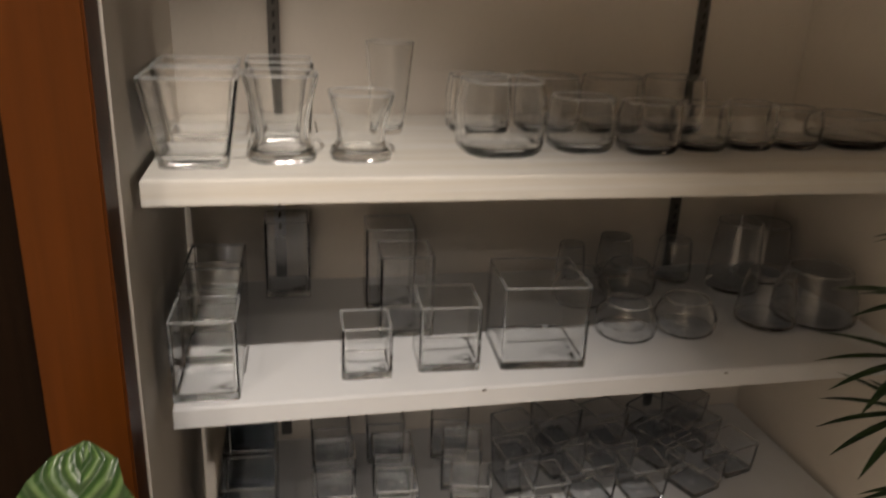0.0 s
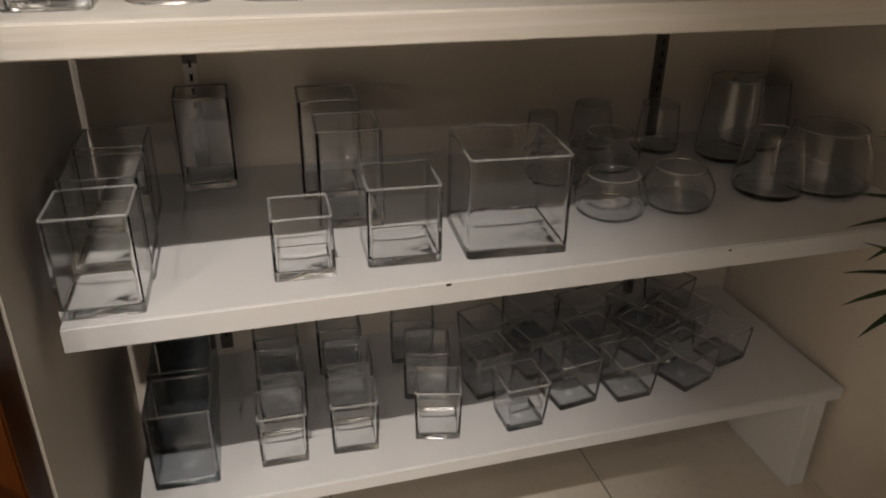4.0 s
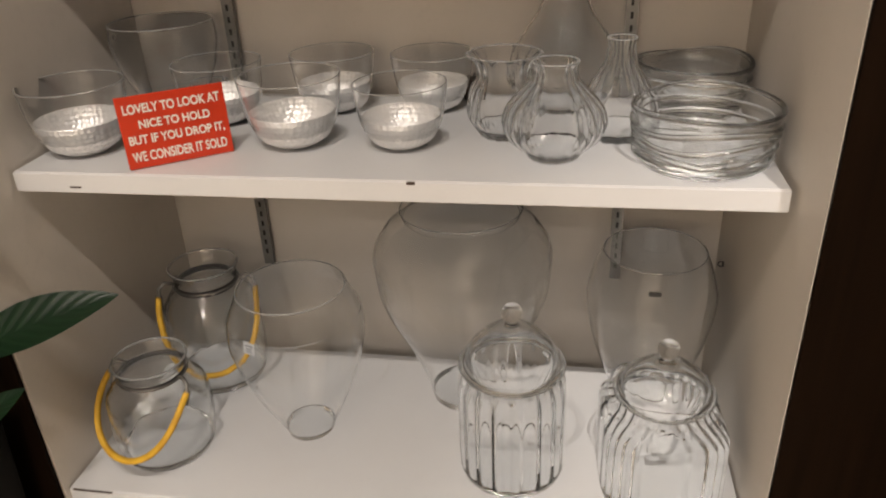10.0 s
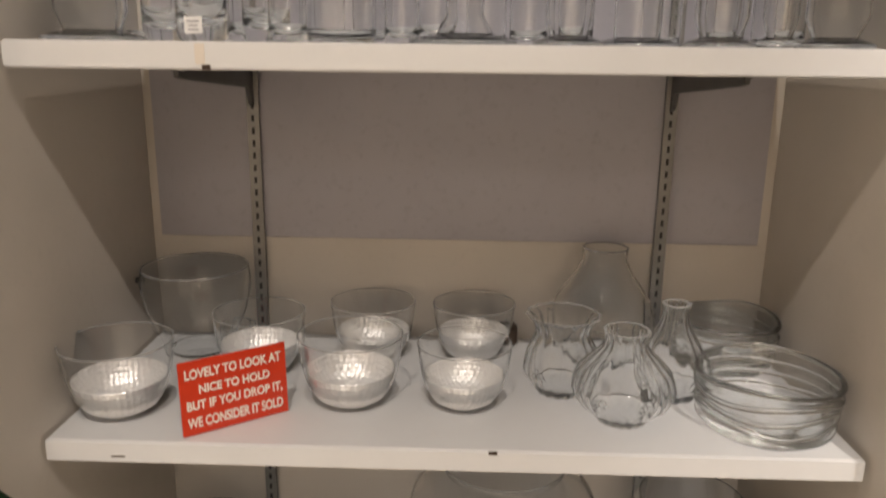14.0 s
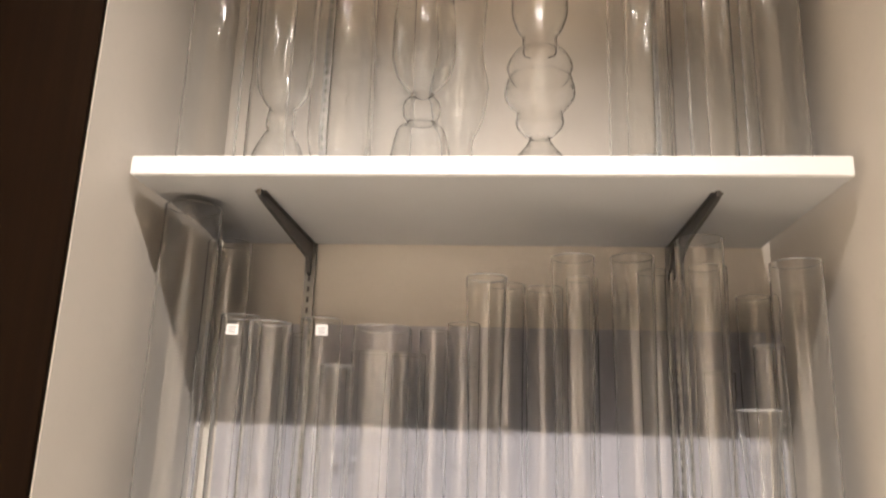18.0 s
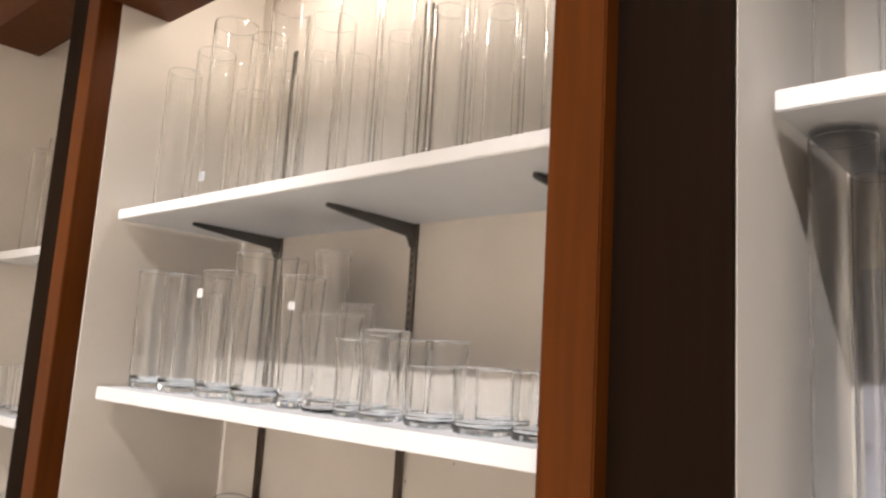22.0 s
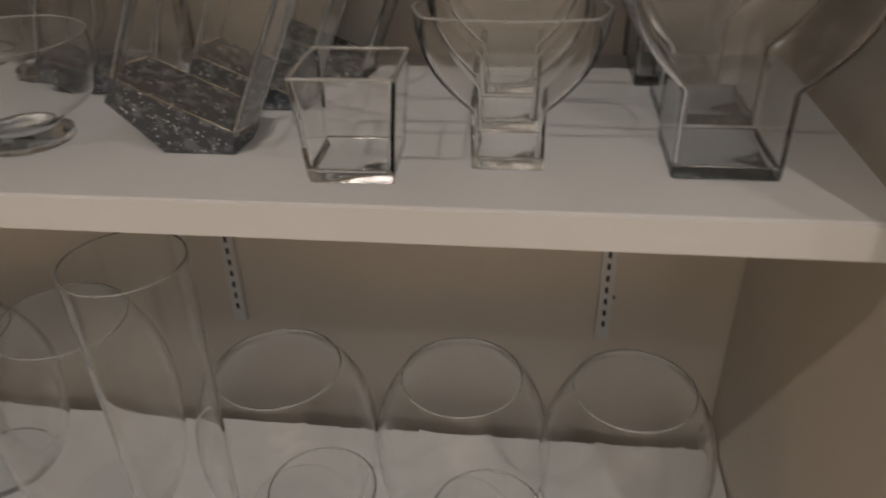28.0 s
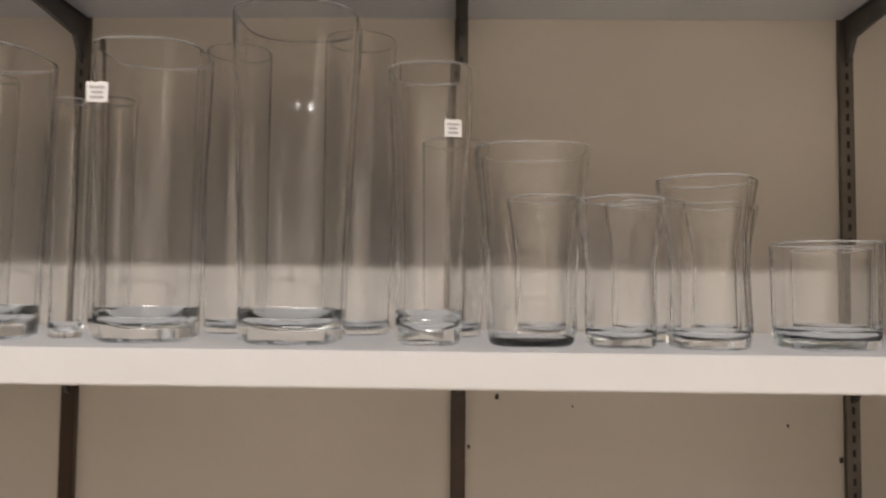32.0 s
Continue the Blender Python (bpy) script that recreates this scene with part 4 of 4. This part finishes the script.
hex_vase(-1.095, 0.130, 0.058, 0.074, 0.048, 0.165, 25, 0.018, 0.042)
hex_vase(-1.0, 0.40, 0.039, 0.068, 0.046, 0.192, 23, 0.02, 0.046)
hex_vase(-1.06, 0.27, 0.045, 0.072, 0.046, 0.152, 24, 0.02, 0.045)
hex_vase(-1.29, 0.315, 0.03, 0.086, 0.046, 0.13, 14, 0.02, 0.06)

vessel("footed_bowl", "clear glass bowl on a low solid glass foot", -1.305, 0.112, ZC2, [(0, 0.055), (0.006, 0.058), (0.02, 0.042), (0.028, 0.05), (0.05, 0.085), (0.09, 0.1), (0.125, 0.097)], "bowl", base=0.02, n=44, steps=18)
egg = "egg-shaped clear glass vase cut at a slant"
vessel("egg_vase", egg, -1.61, 0.10, ZC2, [(0, 0.05), (0.02, 0.083), (0.08, 0.105), (0.14, 0.095), (0.2, 0.062)], "vase", "slant-cut egg vases", slant=0.35, base=0.014, n=44, rz=200)
vessel("egg_vase", egg, -1.585, 0.375, ZC2, [(0, 0.06), (0.02, 0.10), (0.09, 0.125), (0.16, 0.112), (0.215, 0.08)], "vase", "slant-cut egg vases", slant=0.3, base=0.014, n=44, rz=20)
vessel("egg_vase", egg, -1.905, 0.36, ZC2, [(0, 0.06), (0.02, 0.095), (0.09, 0.115), (0.16, 0.105), (0.215, 0.078)], "vase", "slant-cut egg vases", slant=0.3, base=0.014, n=44, rz=170)
vessel("vase", "low rounded clear glass vase", -1.865, 0.11, ZC2, [(0, 0.06), (0.015, 0.085), (0.07, 0.095), (0.13, 0.07), (0.15, 0.066)], base=0.014)
c = vessel("vase", "upright clear glass cylinder vase with price label", -2.09, 0.115, ZC2, [(0, 0.062), (0.008, 0.068), (0.1, 0.068), (0.185, 0.07)], base=0.02)
sticker(c, 0.02, -0.066, 0.165, 0.02, 0.022)
vessel("vase", "upright clear glass cylinder vase", -2.10, 0.30, ZC2, [(0, 0.055), (0.008, 0.06), (0.1, 0.06), (0.19, 0.062)], base=0.02)
vessel("footed_bowl", "clear glass goblet bowl at the back of the shelf", -1.42, 0.37, ZC2, [(0, 0.05), (0.006, 0.055), (0.02, 0.04), (0.03, 0.06), (0.08, 0.095), (0.13, 0.1)], "bowl", base=0.02, n=40)

# ---- bowl alcove, tumbler shelf ----
thick_v = "heavy clear glass vase with thick rounded square base"
row = [(-2.10, 0.1, 0.06, 0.40, 1.1), (-1.9, 0.1, 0.064, 0.38, 1.16), (-1.675, 0.1, 0.062, 0.385, 1.16), (-1.48, 0.1, 0.067, 0.43, 1.24), (-1.30, 0.1, 0.043, 0.36, 1.32)]
for k, (x, y, r, h, fl) in enumerate(row):
    c = vessel("vase", thick_v, x, y, ZC3, [(0, r * 0.9), (0.008, r), (0.1, r * 1.03), (h * 0.6, r * (1 + fl) / 2), (h, r * fl)], "vase", "tall heavy-based vases", shape="softsquare", wall=0.004, base=0.045, n=40)
    if k == 2:
        sticker(c, -0.045, -0.068, 0.316, 0.028, 0.026)
    if k == 4:
        sticker(c, 0.03, -0.056, 0.275, 0.022, 0.022, 8, 0)
vessel("vase", "flared clear glass vase, wider at the rim", -1.166, 0.1, ZC3, [(0, 0.05), (0.006, 0.055), (0.1, 0.06), (0.255, 0.075)], "vase", "tall heavy-based vases", shape="softsquare", base=0.012, n=40)
twist = "small twisted clear glass tumbler vase"
for x, y, r, h, tw in ((-1.05, 0.09, 0.043, 0.19, 35), (-0.939, 0.085, 0.049, 0.215, -35), (-0.99, 0.22, 0.044, 0.2, 30), (-0.87, 0.24, 0.044, 0.2, -30), (-1.13, 0.25, 0.046, 0.21, 25)):
    vessel("tumbler_vase", twist, x, y, ZC3, [(0, r * 0.95), (0.006, r), (h * 0.5, r * 0.96), (h, r * 1.22)], "vase", "twisted tumblers", shape="softsquare", twist=tw, base=0.024, wall=0.004, n=40, steps=16)
for x, y, r, h in ((-0.783, 0.095, 0.058, 0.135), (-0.625, 0.09, 0.062, 0.14), (-0.48, 0.1, 0.06, 0.135), (-0.7, 0.25, 0.058, 0.135), (-0.53, 0.26, 0.058, 0.14)):
    vessel("tumbler_vase", "short wide clear glass tumbler with heavy base", x, y, ZC3, [(0, r * 0.94), (0.006, r), (h, r * 1.06)], "vase", "short tumblers", shape="softsquare", base=0.026, wall=0.004, n=40)
for x, y, r, h in ((-2.0, 0.28, 0.03, 0.40), (-1.82, 0.3, 0.03, 0.37), (-1.62, 0.3, 0.045, 0.45), (-1.42, 0.3, 0.05, 0.47), (-1.27, 0.28, 0.045, 0.30), (-1.805, 0.14, 0.022, 0.33)):
    vessel("vase", "slim clear glass vase behind the front row", x, y, ZC3, [(0, r * 0.95), (0.006, r), (h, r * 1.12)], "vase", "slim back-row vases", base=0.022, n=32)

# ---- bowl alcove, top shelf ----
for k in range(11):
    x = -2.1 + k * 0.158
    h = 0.52 + 0.1 * ((k * 7) % 5) / 4
    c = tube_vase(x, 0.1 + 0.03 * (k % 2), ZC4, 0.058 + 0.008 * (k % 3), h, group="tall top-shelf cylinders", label="tall clear glass cylinder vase under a warm lamp", base=0.018)
    if k == 2:
        sticker(c, 0, -0.068, 0.08, 0.03, 0.03)
for k in range(8):
    tube_vase(-2.02 + k * 0.2, 0.34, ZC4, 0.055, 0.5 + 0.03 * (k % 3), group="tall top-shelf cylinders", label="tall clear glass cylinder vase under a warm lamp", base=0.018)

# ---- far alcove ----
for x, y, z, r, h in ((-3.42, 0.1, 1.289, 0.045, 0.2), (-3.3, 0.12, 1.289, 0.045, 0.21), (-3.18, 0.1, 1.289, 0.048, 0.2), (-3.05, 0.12, 1.289, 0.05, 0.2), (-2.92, 0.1, 1.289, 0.05, 0.21), (-2.75, 0.1, 1.289, 0.05, 0.2),
                      (-3.4, 0.12, 2.001, 0.05, 0.5), (-3.2, 0.12, 2.001, 0.05, 0.52), (-2.98, 0.12, 2.001, 0.05, 0.5), (-2.8, 0.12, 2.001, 0.05, 0.5), (-3.0, 0.15, 0.661, 0.06, 0.3), (-2.8, 0.15, 0.661, 0.06, 0.28), (-3.25, 0.15, 0.661, 0.06, 0.28)):
    tube_vase(x, y, z, r, h, group="vases in the far alcove", label="clear glass cylinder vase in the far alcove", base=0.02)

# ---- cube vase alcove ----
ZA1, ZA2, ZA3 = 0.232, 0.663, 1.047


def cube_vase(x, y, z, w, h, rz=0, taper=1.0, label="square clear glass cube vase with thick base", group="square cube vases", wall=0.0045, base=0.016, glass=None, thick=None):
    return vessel("cube_vase", label, x, y, z, [(0, w / 2 * 0.985), (0.003, w / 2), (h, w / 2 * taper)], "vase", group, rz, shape="square", wall=wall, base=base, n=48, steps=3, glass=glass, thick=thick)


for y in (0.065, 0.2, 0.335):
    cube_vase(1.694, y, ZA2, 0.107, 0.142, -2)
cube_vase(1.961, 0.093, ZA2, 0.088, 0.096, -2)
cube_vase(2.112, 0.114, ZA2, 0.112, 0.124, -3)
cube_vase(2.058, 0.262, ZA2, 0.105, 0.165, -3)
cube_vase(2.045, 0.395, ZA2, 0.105, 0.178, -3)
cube_vase(2.288, 0.124, ZA2, 0.16, 0.159, -4)
cube_vase(1.832, 0.48, ZA2, 0.095, 0.17, 0, label="square clear glass vase against the back wall")
low = "low round clear glass votive bowl with inward rim"
for x, y in ((2.497, 0.165), (2.63, 0.168), (2.47, 0.34), (2.60, 0.38)):
    vessel("votive_bowl", low, x, y, ZA2, [(0, 0.045), (0.01, 0.06), (0.035, 0.064), (0.06, 0.054), (0.072, 0.046)], "bowl", "votive bowls", base=0.012, wall=0.004, n=40)
vessel("vase", "small tapered clear glass vase, narrower at the rim", 2.83, 0.185, ZA2, [(0, 0.055), (0.01, 0.064), (0.06, 0.058), (0.115, 0.047)], base=0.014)
vessel("vase", "wide low round clear glass bowl vase", 2.95, 0.19, ZA2, [(0, 0.07), (0.012, 0.088), (0.06, 0.085), (0.1, 0.068), (0.115, 0.066)], base=0.014)
for x, y, r, h in ((2.50, 0.485, 0.035, 0.085), (2.62, 0.5, 0.045, 0.095), (2.87, 0.38, 0.06, 0.165), (2.98, 0.44, 0.07, 0.14), (2.75, 0.45, 0.045, 0.1)):
    vessel("vase", "clear glass vase in the shade at the back of the shelf", x, y, ZA2, [(0, r * 0.9), (0.01, r), (h, r * 0.85)], "vase", "back-row vases", base=0.012)

for k, y in enumerate((0.2, 0.325, 0.45)):
    cube_vase(1.742, y, ZA1, 0.108, 0.155, -2, 1.02, "tall square dark smoky glass vase with thick base", glass=SMOKESHADEBASE, thick=SMOKESHADEBASE, group="smoky cube vases")
for x, y, rz in ((1.909, 0.2, -1), (2.039, 0.2, -4), (2.2, 0.194, -14)):
    cube_vase(x, y, ZA1, 0.083, 0.106, rz, 1.06, "small square clear glass votive cube", "votive cubes")
    # Cubes behind the front one carry the shelf's shade as a grey glass tint.
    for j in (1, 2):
        cube_vase(x + 0.01, y + 0.125 * j, ZA1, 0.088, 0.11, rz, 1.05, "small square glass votive cube, tinted grey for the shade", "votive cubes", glass=SMOKESHADE, thick=SMOKESHADEBASE)
for x, y, w, h, rz, tp in ((2.36, 0.178, 0.075, 0.1, 3, 1.2), (2.484, 0.22, 0.086, 0.105, 8, 1.12), (2.608, 0.208, 0.078, 0.09, 4, 1.2), (2.748, 0.218, 0.088, 0.08, 20, 1.15), (2.87, 0.27, 0.08, 0.08, 14, 1.15)):
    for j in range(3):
        # Cups behind the first swap clear walls for grey ones, standing in for shade.
        cube_vase(x - 0.03 * (j == 1), y + 0.11 * j, ZA1, w, h, rz + 5 * j, tp, "small flared square glass votive cup", "flared votive cups", glass=GLASS if j == 0 else SMOKESHADE, thick=SMOKESHADEBASE)

flared = "flared square clear glass vase with thick base"
cube_vase(1.695, 0.085, ZA3, 0.1, 0.135, 0, 1.42, flared, "flared square vases", wall=0.005, base=0.022)
waisted = "waisted square clear glass vase with spreading foot"
vessel("vase", waisted, 1.826, 0.11, ZA3, [(0, 0.052), (0.008, 0.054), (0.036, 0.042), (0.06, 0.043), (0.1, 0.051), (0.135, 0.059)], "vase", "waisted square vases", shape="softsquare", wall=0.005, base=0.02, steps=16)
vessel("vase", waisted, 1.953, 0.112, ZA3, [(0, 0.048), (0.008, 0.050), (0.03, 0.038), (0.05, 0.039), (0.08, 0.046), (0.106, 0.053)], "vase", "waisted square vases", shape="softsquare", wall=0.005, base=0.018, steps=16)
cube_vase(1.826, 0.27, ZA3, 0.1, 0.14, 0, 1.15, flared, "flared square vases", wall=0.005, base=0.022)
cube_vase(1.69, 0.26, ZA3, 0.1, 0.135, 0, 1.4, flared, "flared square vases", wall=0.005, base=0.022)
for x, y, r, h in ((2.2, 0.15, 0.072, 0.125), (2.36, 0.17, 0.056, 0.095), (2.485, 0.15, 0.052, 0.09), (2.6, 0.165, 0.046, 0.085), (2.705, 0.175, 0.046, 0.085), (2.81, 0.18, 0.045, 0.075), (2.95, 0.2, 0.07, 0.06)):
    vessel("vase", "rounded square clear glass vase with heavy base", x, y, ZA3, [(0, r * 0.85), (0.012, r), (h * 0.6, r * 1.05), (h, r * 0.95)], "vase", "rounded square vases", shape="softsquare", base=0.02, wall=0.005, n=40)
for x, y in ((2.21, 0.34), (2.36, 0.36), (2.5, 0.36), (2.64, 0.36)):
    vessel("vase", "rounded square clear glass vase in the back row", x, y, ZA3, [(0, 0.05), (0.012, 0.06), (0.07, 0.062), (0.11, 0.058)], "vase", "rounded square vases", shape="softsquare", base=0.02, wall=0.005, n=40)
vessel("vase", "frosted narrow clear glass cone vase", 2.03, 0.33, ZA3, [(0, 0.025), (0.01, 0.028), (0.17, 0.046)], base=0.02)

# ---- plants ----


def leaf_mesh(length, width, droop, cup=0.25, wave=0.0, n=14, m=8, point=1.0):
    bm = bmesh.new()
    uv = bm.loops.layers.uv.new("UVMap")
    grid = []
    for i in range(n + 1):
        f = i / n
        a = droop * f
        cy, cz = length * f * math.cos(a * 0.6), length * f * math.sin(-a * 0.6)
        w = width * max(0.02, math.sin(math.pi * min(1, f * 0.97 + 0.03)) ** (0.65 if point > 0.5 else 0.5) * (1 - 0.35 * f ** 3 * point))
        grid.append([bm.verts.new(((j / m - 0.5) * w, cy, cz + cup * w * abs(j / m - 0.5) ** 1.5 + wave * math.sin(f * 60) * abs(j / m - 0.5))) for j in range(m + 1)])
    for i in range(n):
        for j in range(m):
            fc = bm.faces.new((grid[i][j], grid[i][j + 1], grid[i + 1][j + 1], grid[i + 1][j]))
            for lp, (a, b) in zip(fc.loops, ((j, i), (j + 1, i), (j + 1, i + 1), (j, i + 1))):
                lp[uv].uv = (a / m, b / n)
    return bm


def leaf(parent, m, bm, material, name="leaf"):
    bm.transform(m)
    ob = part(name, bm, material, parent)
    ob.data.polygons.foreach_set("use_smooth", [True] * len(ob.data.polygons))
    return ob


def plant(x, y, pot_r, pot_h, label, square=False):
    ob = thing("potted_plant", x, y, FLOOR, label, "plant", "plants in front of the pillars")
    body, foot, lip = vessel_meshes([(0, pot_r * 0.8), (0.01, pot_r * 0.85), (pot_h, pot_r)], shape="square" if square else "round", wall=0.012, base=0.02, n=32, steps=3)
    part("pot", body, POT, ob, "black planter", 40)
    part("pot_rim", lip, POT, ob, "", 60)
    part("pot_base", foot, POT, ob, "", 40).data.materials.append(POT)
    part("soil", rings_to_mesh([[(q * math.cos(a * math.pi / 12), q * math.sin(a * math.pi / 12), z) for a in range(24)] for q, z in ((pot_r * 0.8, pot_h * 0.7), (pot_r * 0.92 if not square else pot_r * 0.9, pot_h * 0.9), (0.01, pot_h * 0.93))]), SOIL, ob, "dark potting soil")
    return ob


def stalk(parent, a, b, r=0.004):
    mid = [(a[0] + (b[0] - a[0]) * f ** 1.6, a[1] + (b[1] - a[1]) * f ** 1.6, a[2] + (b[2] - a[2]) * f) for f in (0, 0.2, 0.4, 0.6, 0.8, 1)]
    part("stem", tube(mid, r, 6), STEM, parent, "", 60)


def placed_leaf(parent, tip, stem_end, material, width, droop, roll=0.0, cup=0.25, wave=0.0, root=(0, 0, 0.2), point=1.0):
    """A leaf from stem_end towards tip, both from the plant's foot."""
    d = Vector(tip) - Vector(stem_end)
    m = Matrix.Translation(stem_end) @ d.to_track_quat("Y", "Z").to_matrix().to_4x4() @ pose(0, 0, 0, math.degrees(droop) * 0.3, roll, 0)
    leaf(parent, m, leaf_mesh(d.length, width, droop, cup, wave, point=point), material)
    stalk(parent, root, stem_end)


p = plant(1.53, -0.36, 0.13, 0.26, "potted plant with broad pale-striped leaves and dark stems")
placed_leaf(p, (0.055, 0.03, 0.862), (0.04, -0.055, 0.60), CALATHEA, 0.175, 0.35, 0, 0.15, 0.02, point=0.2)
placed_leaf(p, (-0.175, -0.075, 0.76), (-0.09, 0.02, 0.5), DARKLEAF, 0.042, 0.2, 60)
placed_leaf(p, (0.235, -0.085, 0.75), (0.10, -0.02, 0.55), CALATHEA, 0.12, 0.4, -30)
placed_leaf(p, (-0.03, 0.1, 0.67), (-0.05, 0.02, 0.45), DARKLEAF, 0.05, 0.3, 0)
placed_leaf(p, (0.11, 0.10, 0.62), (0.05, 0.03, 0.42), CALATHEA, 0.13, 0.3, 0)
placed_leaf(p, (-0.16, 0.02, 0.58), (-0.04, 0.0, 0.36), DARKLEAF, 0.045, 0.4, 20)
placed_leaf(p, (0.02, -0.17, 0.55), (0.01, -0.05, 0.36), DARKLEAF, 0.055, 0.5, 0)

p = plant(-0.14, -0.29, 0.115, 0.42, "dark glossy-leaved plant in a square black planter", True)
placed_leaf(p, (0.334, 0.204, 0.652), (0.10, 0.10, 0.57), DARKLEAF, 0.098, 0.3, 32, root=(0, 0, 0.4))
placed_leaf(p, (0.17, 0.03, 0.83), (0.02, 0.0, 0.74), DARKLEAF, 0.09, 0.4, 10, root=(0, 0, 0.4))
placed_leaf(p, (0.17, -0.04, 0.6), (0.03, -0.02, 0.56), DARKLEAF, 0.09, 0.5, 0, root=(0, 0, 0.4))
placed_leaf(p, (0.1, 0.02, 0.98), (0.0, 0.0, 0.83), DARKLEAF, 0.09, 0.4, 0, root=(0, 0, 0.4))
placed_leaf(p, (-0.16, 0.08, 0.86), (-0.03, 0.01, 0.70), DARKLEAF, 0.09, 0.5, 0, root=(0, 0, 0.4))
placed_leaf(p, (-0.15, 0.09, 0.66), (-0.04, 0.03, 0.58), DARKLEAF, 0.1, 0.5, 0, root=(0, 0, 0.4))
placed_leaf(p, (0.0, -0.16, 0.72), (0.0, -0.03, 0.6), DARKLEAF, 0.09, 0.5, 0, root=(0, 0, 0.4))

placed_leaf(p, (0.205, 0.14, 0.812), (0.02, 0.06, 0.86), DARKLEAF, 0.10, 0.4, 15, root=(0, 0, 0.4))
placed_leaf(p, (0.17, 0.09, 0.55), (0.0, 0.02, 0.59), DARKLEAF, 0.095, 0.3, -10, root=(0, 0, 0.4))
placed_leaf(p, (0.19, 0.10, 0.51), (0.10, 0.05, 0.44), DARKLEAF, 0.055, 0.2, 30, root=(0, 0, 0.4))
placed_leaf(p, (0.06, 0.16, 0.70), (0.0, 0.03, 0.66), DARKLEAF, 0.09, 0.4, 0, root=(0, 0, 0.4))

p = plant(-2.36, -0.26, 0.12, 0.4, "dark ferny plant with glossy leaves in a black planter", True)
placed_leaf(p, (0.2, 0.16, 0.88), (0.05, 0.05, 0.8), DARKLEAF, 0.07, 0.4, 0, root=(0, 0, 0.38))
placed_leaf(p, (0.17, 0.18, 0.78), (0.05, 0.06, 0.66), DARKLEAF, 0.08, 0.4, 0, root=(0, 0, 0.38))
placed_leaf(p, (0.05, 0.08, 0.98), (0.0, 0.0, 0.8), DARKLEAF, 0.07, 0.4, 0, root=(0, 0, 0.38))
for k in range(16):
    a = k * 2.4
    placed_leaf(p, (0.17 * math.cos(a), 0.12 * math.sin(a), 0.62 + 0.3 * ((k * 5) % 7) / 7), (0.04 * math.cos(a), 0.04 * math.sin(a), 0.5), DARKLEAF, 0.05, 0.7, 0, root=(0, 0, 0.38))

p = plant(2.92, -0.33, 0.12, 0.3, "small palm with narrow spiky leaves in a black pot")
for k in range(9):
    a = 2.0 + k * 0.42
    hub = (0.17 * math.cos(a), 0.13 * math.sin(a), 0.72 + 0.12 * (k % 4))
    stalk(p, (0, 0, 0.28), hub, 0.003)
    for j in range(9):
        b = a + (j - 4) * 0.42
        tip = (hub[0] + 0.17 * math.cos(b), hub[1] + 0.11 * math.sin(b), hub[2] + 0.05 - 0.05 * abs(j - 4) / 2)
        d = Vector(tip) - Vector(hub)
        leaf(p, Matrix.Translation(hub) @ d.to_track_quat("Y", "Z").to_matrix().to_4x4(), leaf_mesh(d.length, 0.016, 0.3, 0.6, n=6, m=2), PALMLEAF, "leaflet")

# ---- floor tiles ----
tile_mesh = None
for i in range(20):
    for j in range(17):
        x, y = -6 + i * 0.6, -9.0 + j * 0.6
        if tile_mesh is None:
            tl = part("tile", box(0.002, 0.598, 0.002, 0.598, -0.006, 0.0, 0.0015), TILE)
            tile_mesh = tl.data
        else:
            tl = new("tile", tile_mesh)
        tl.location = (x + 0.2, y + 0.02, FLOOR)
        tl.parent = bpy.data.objects["floor"]
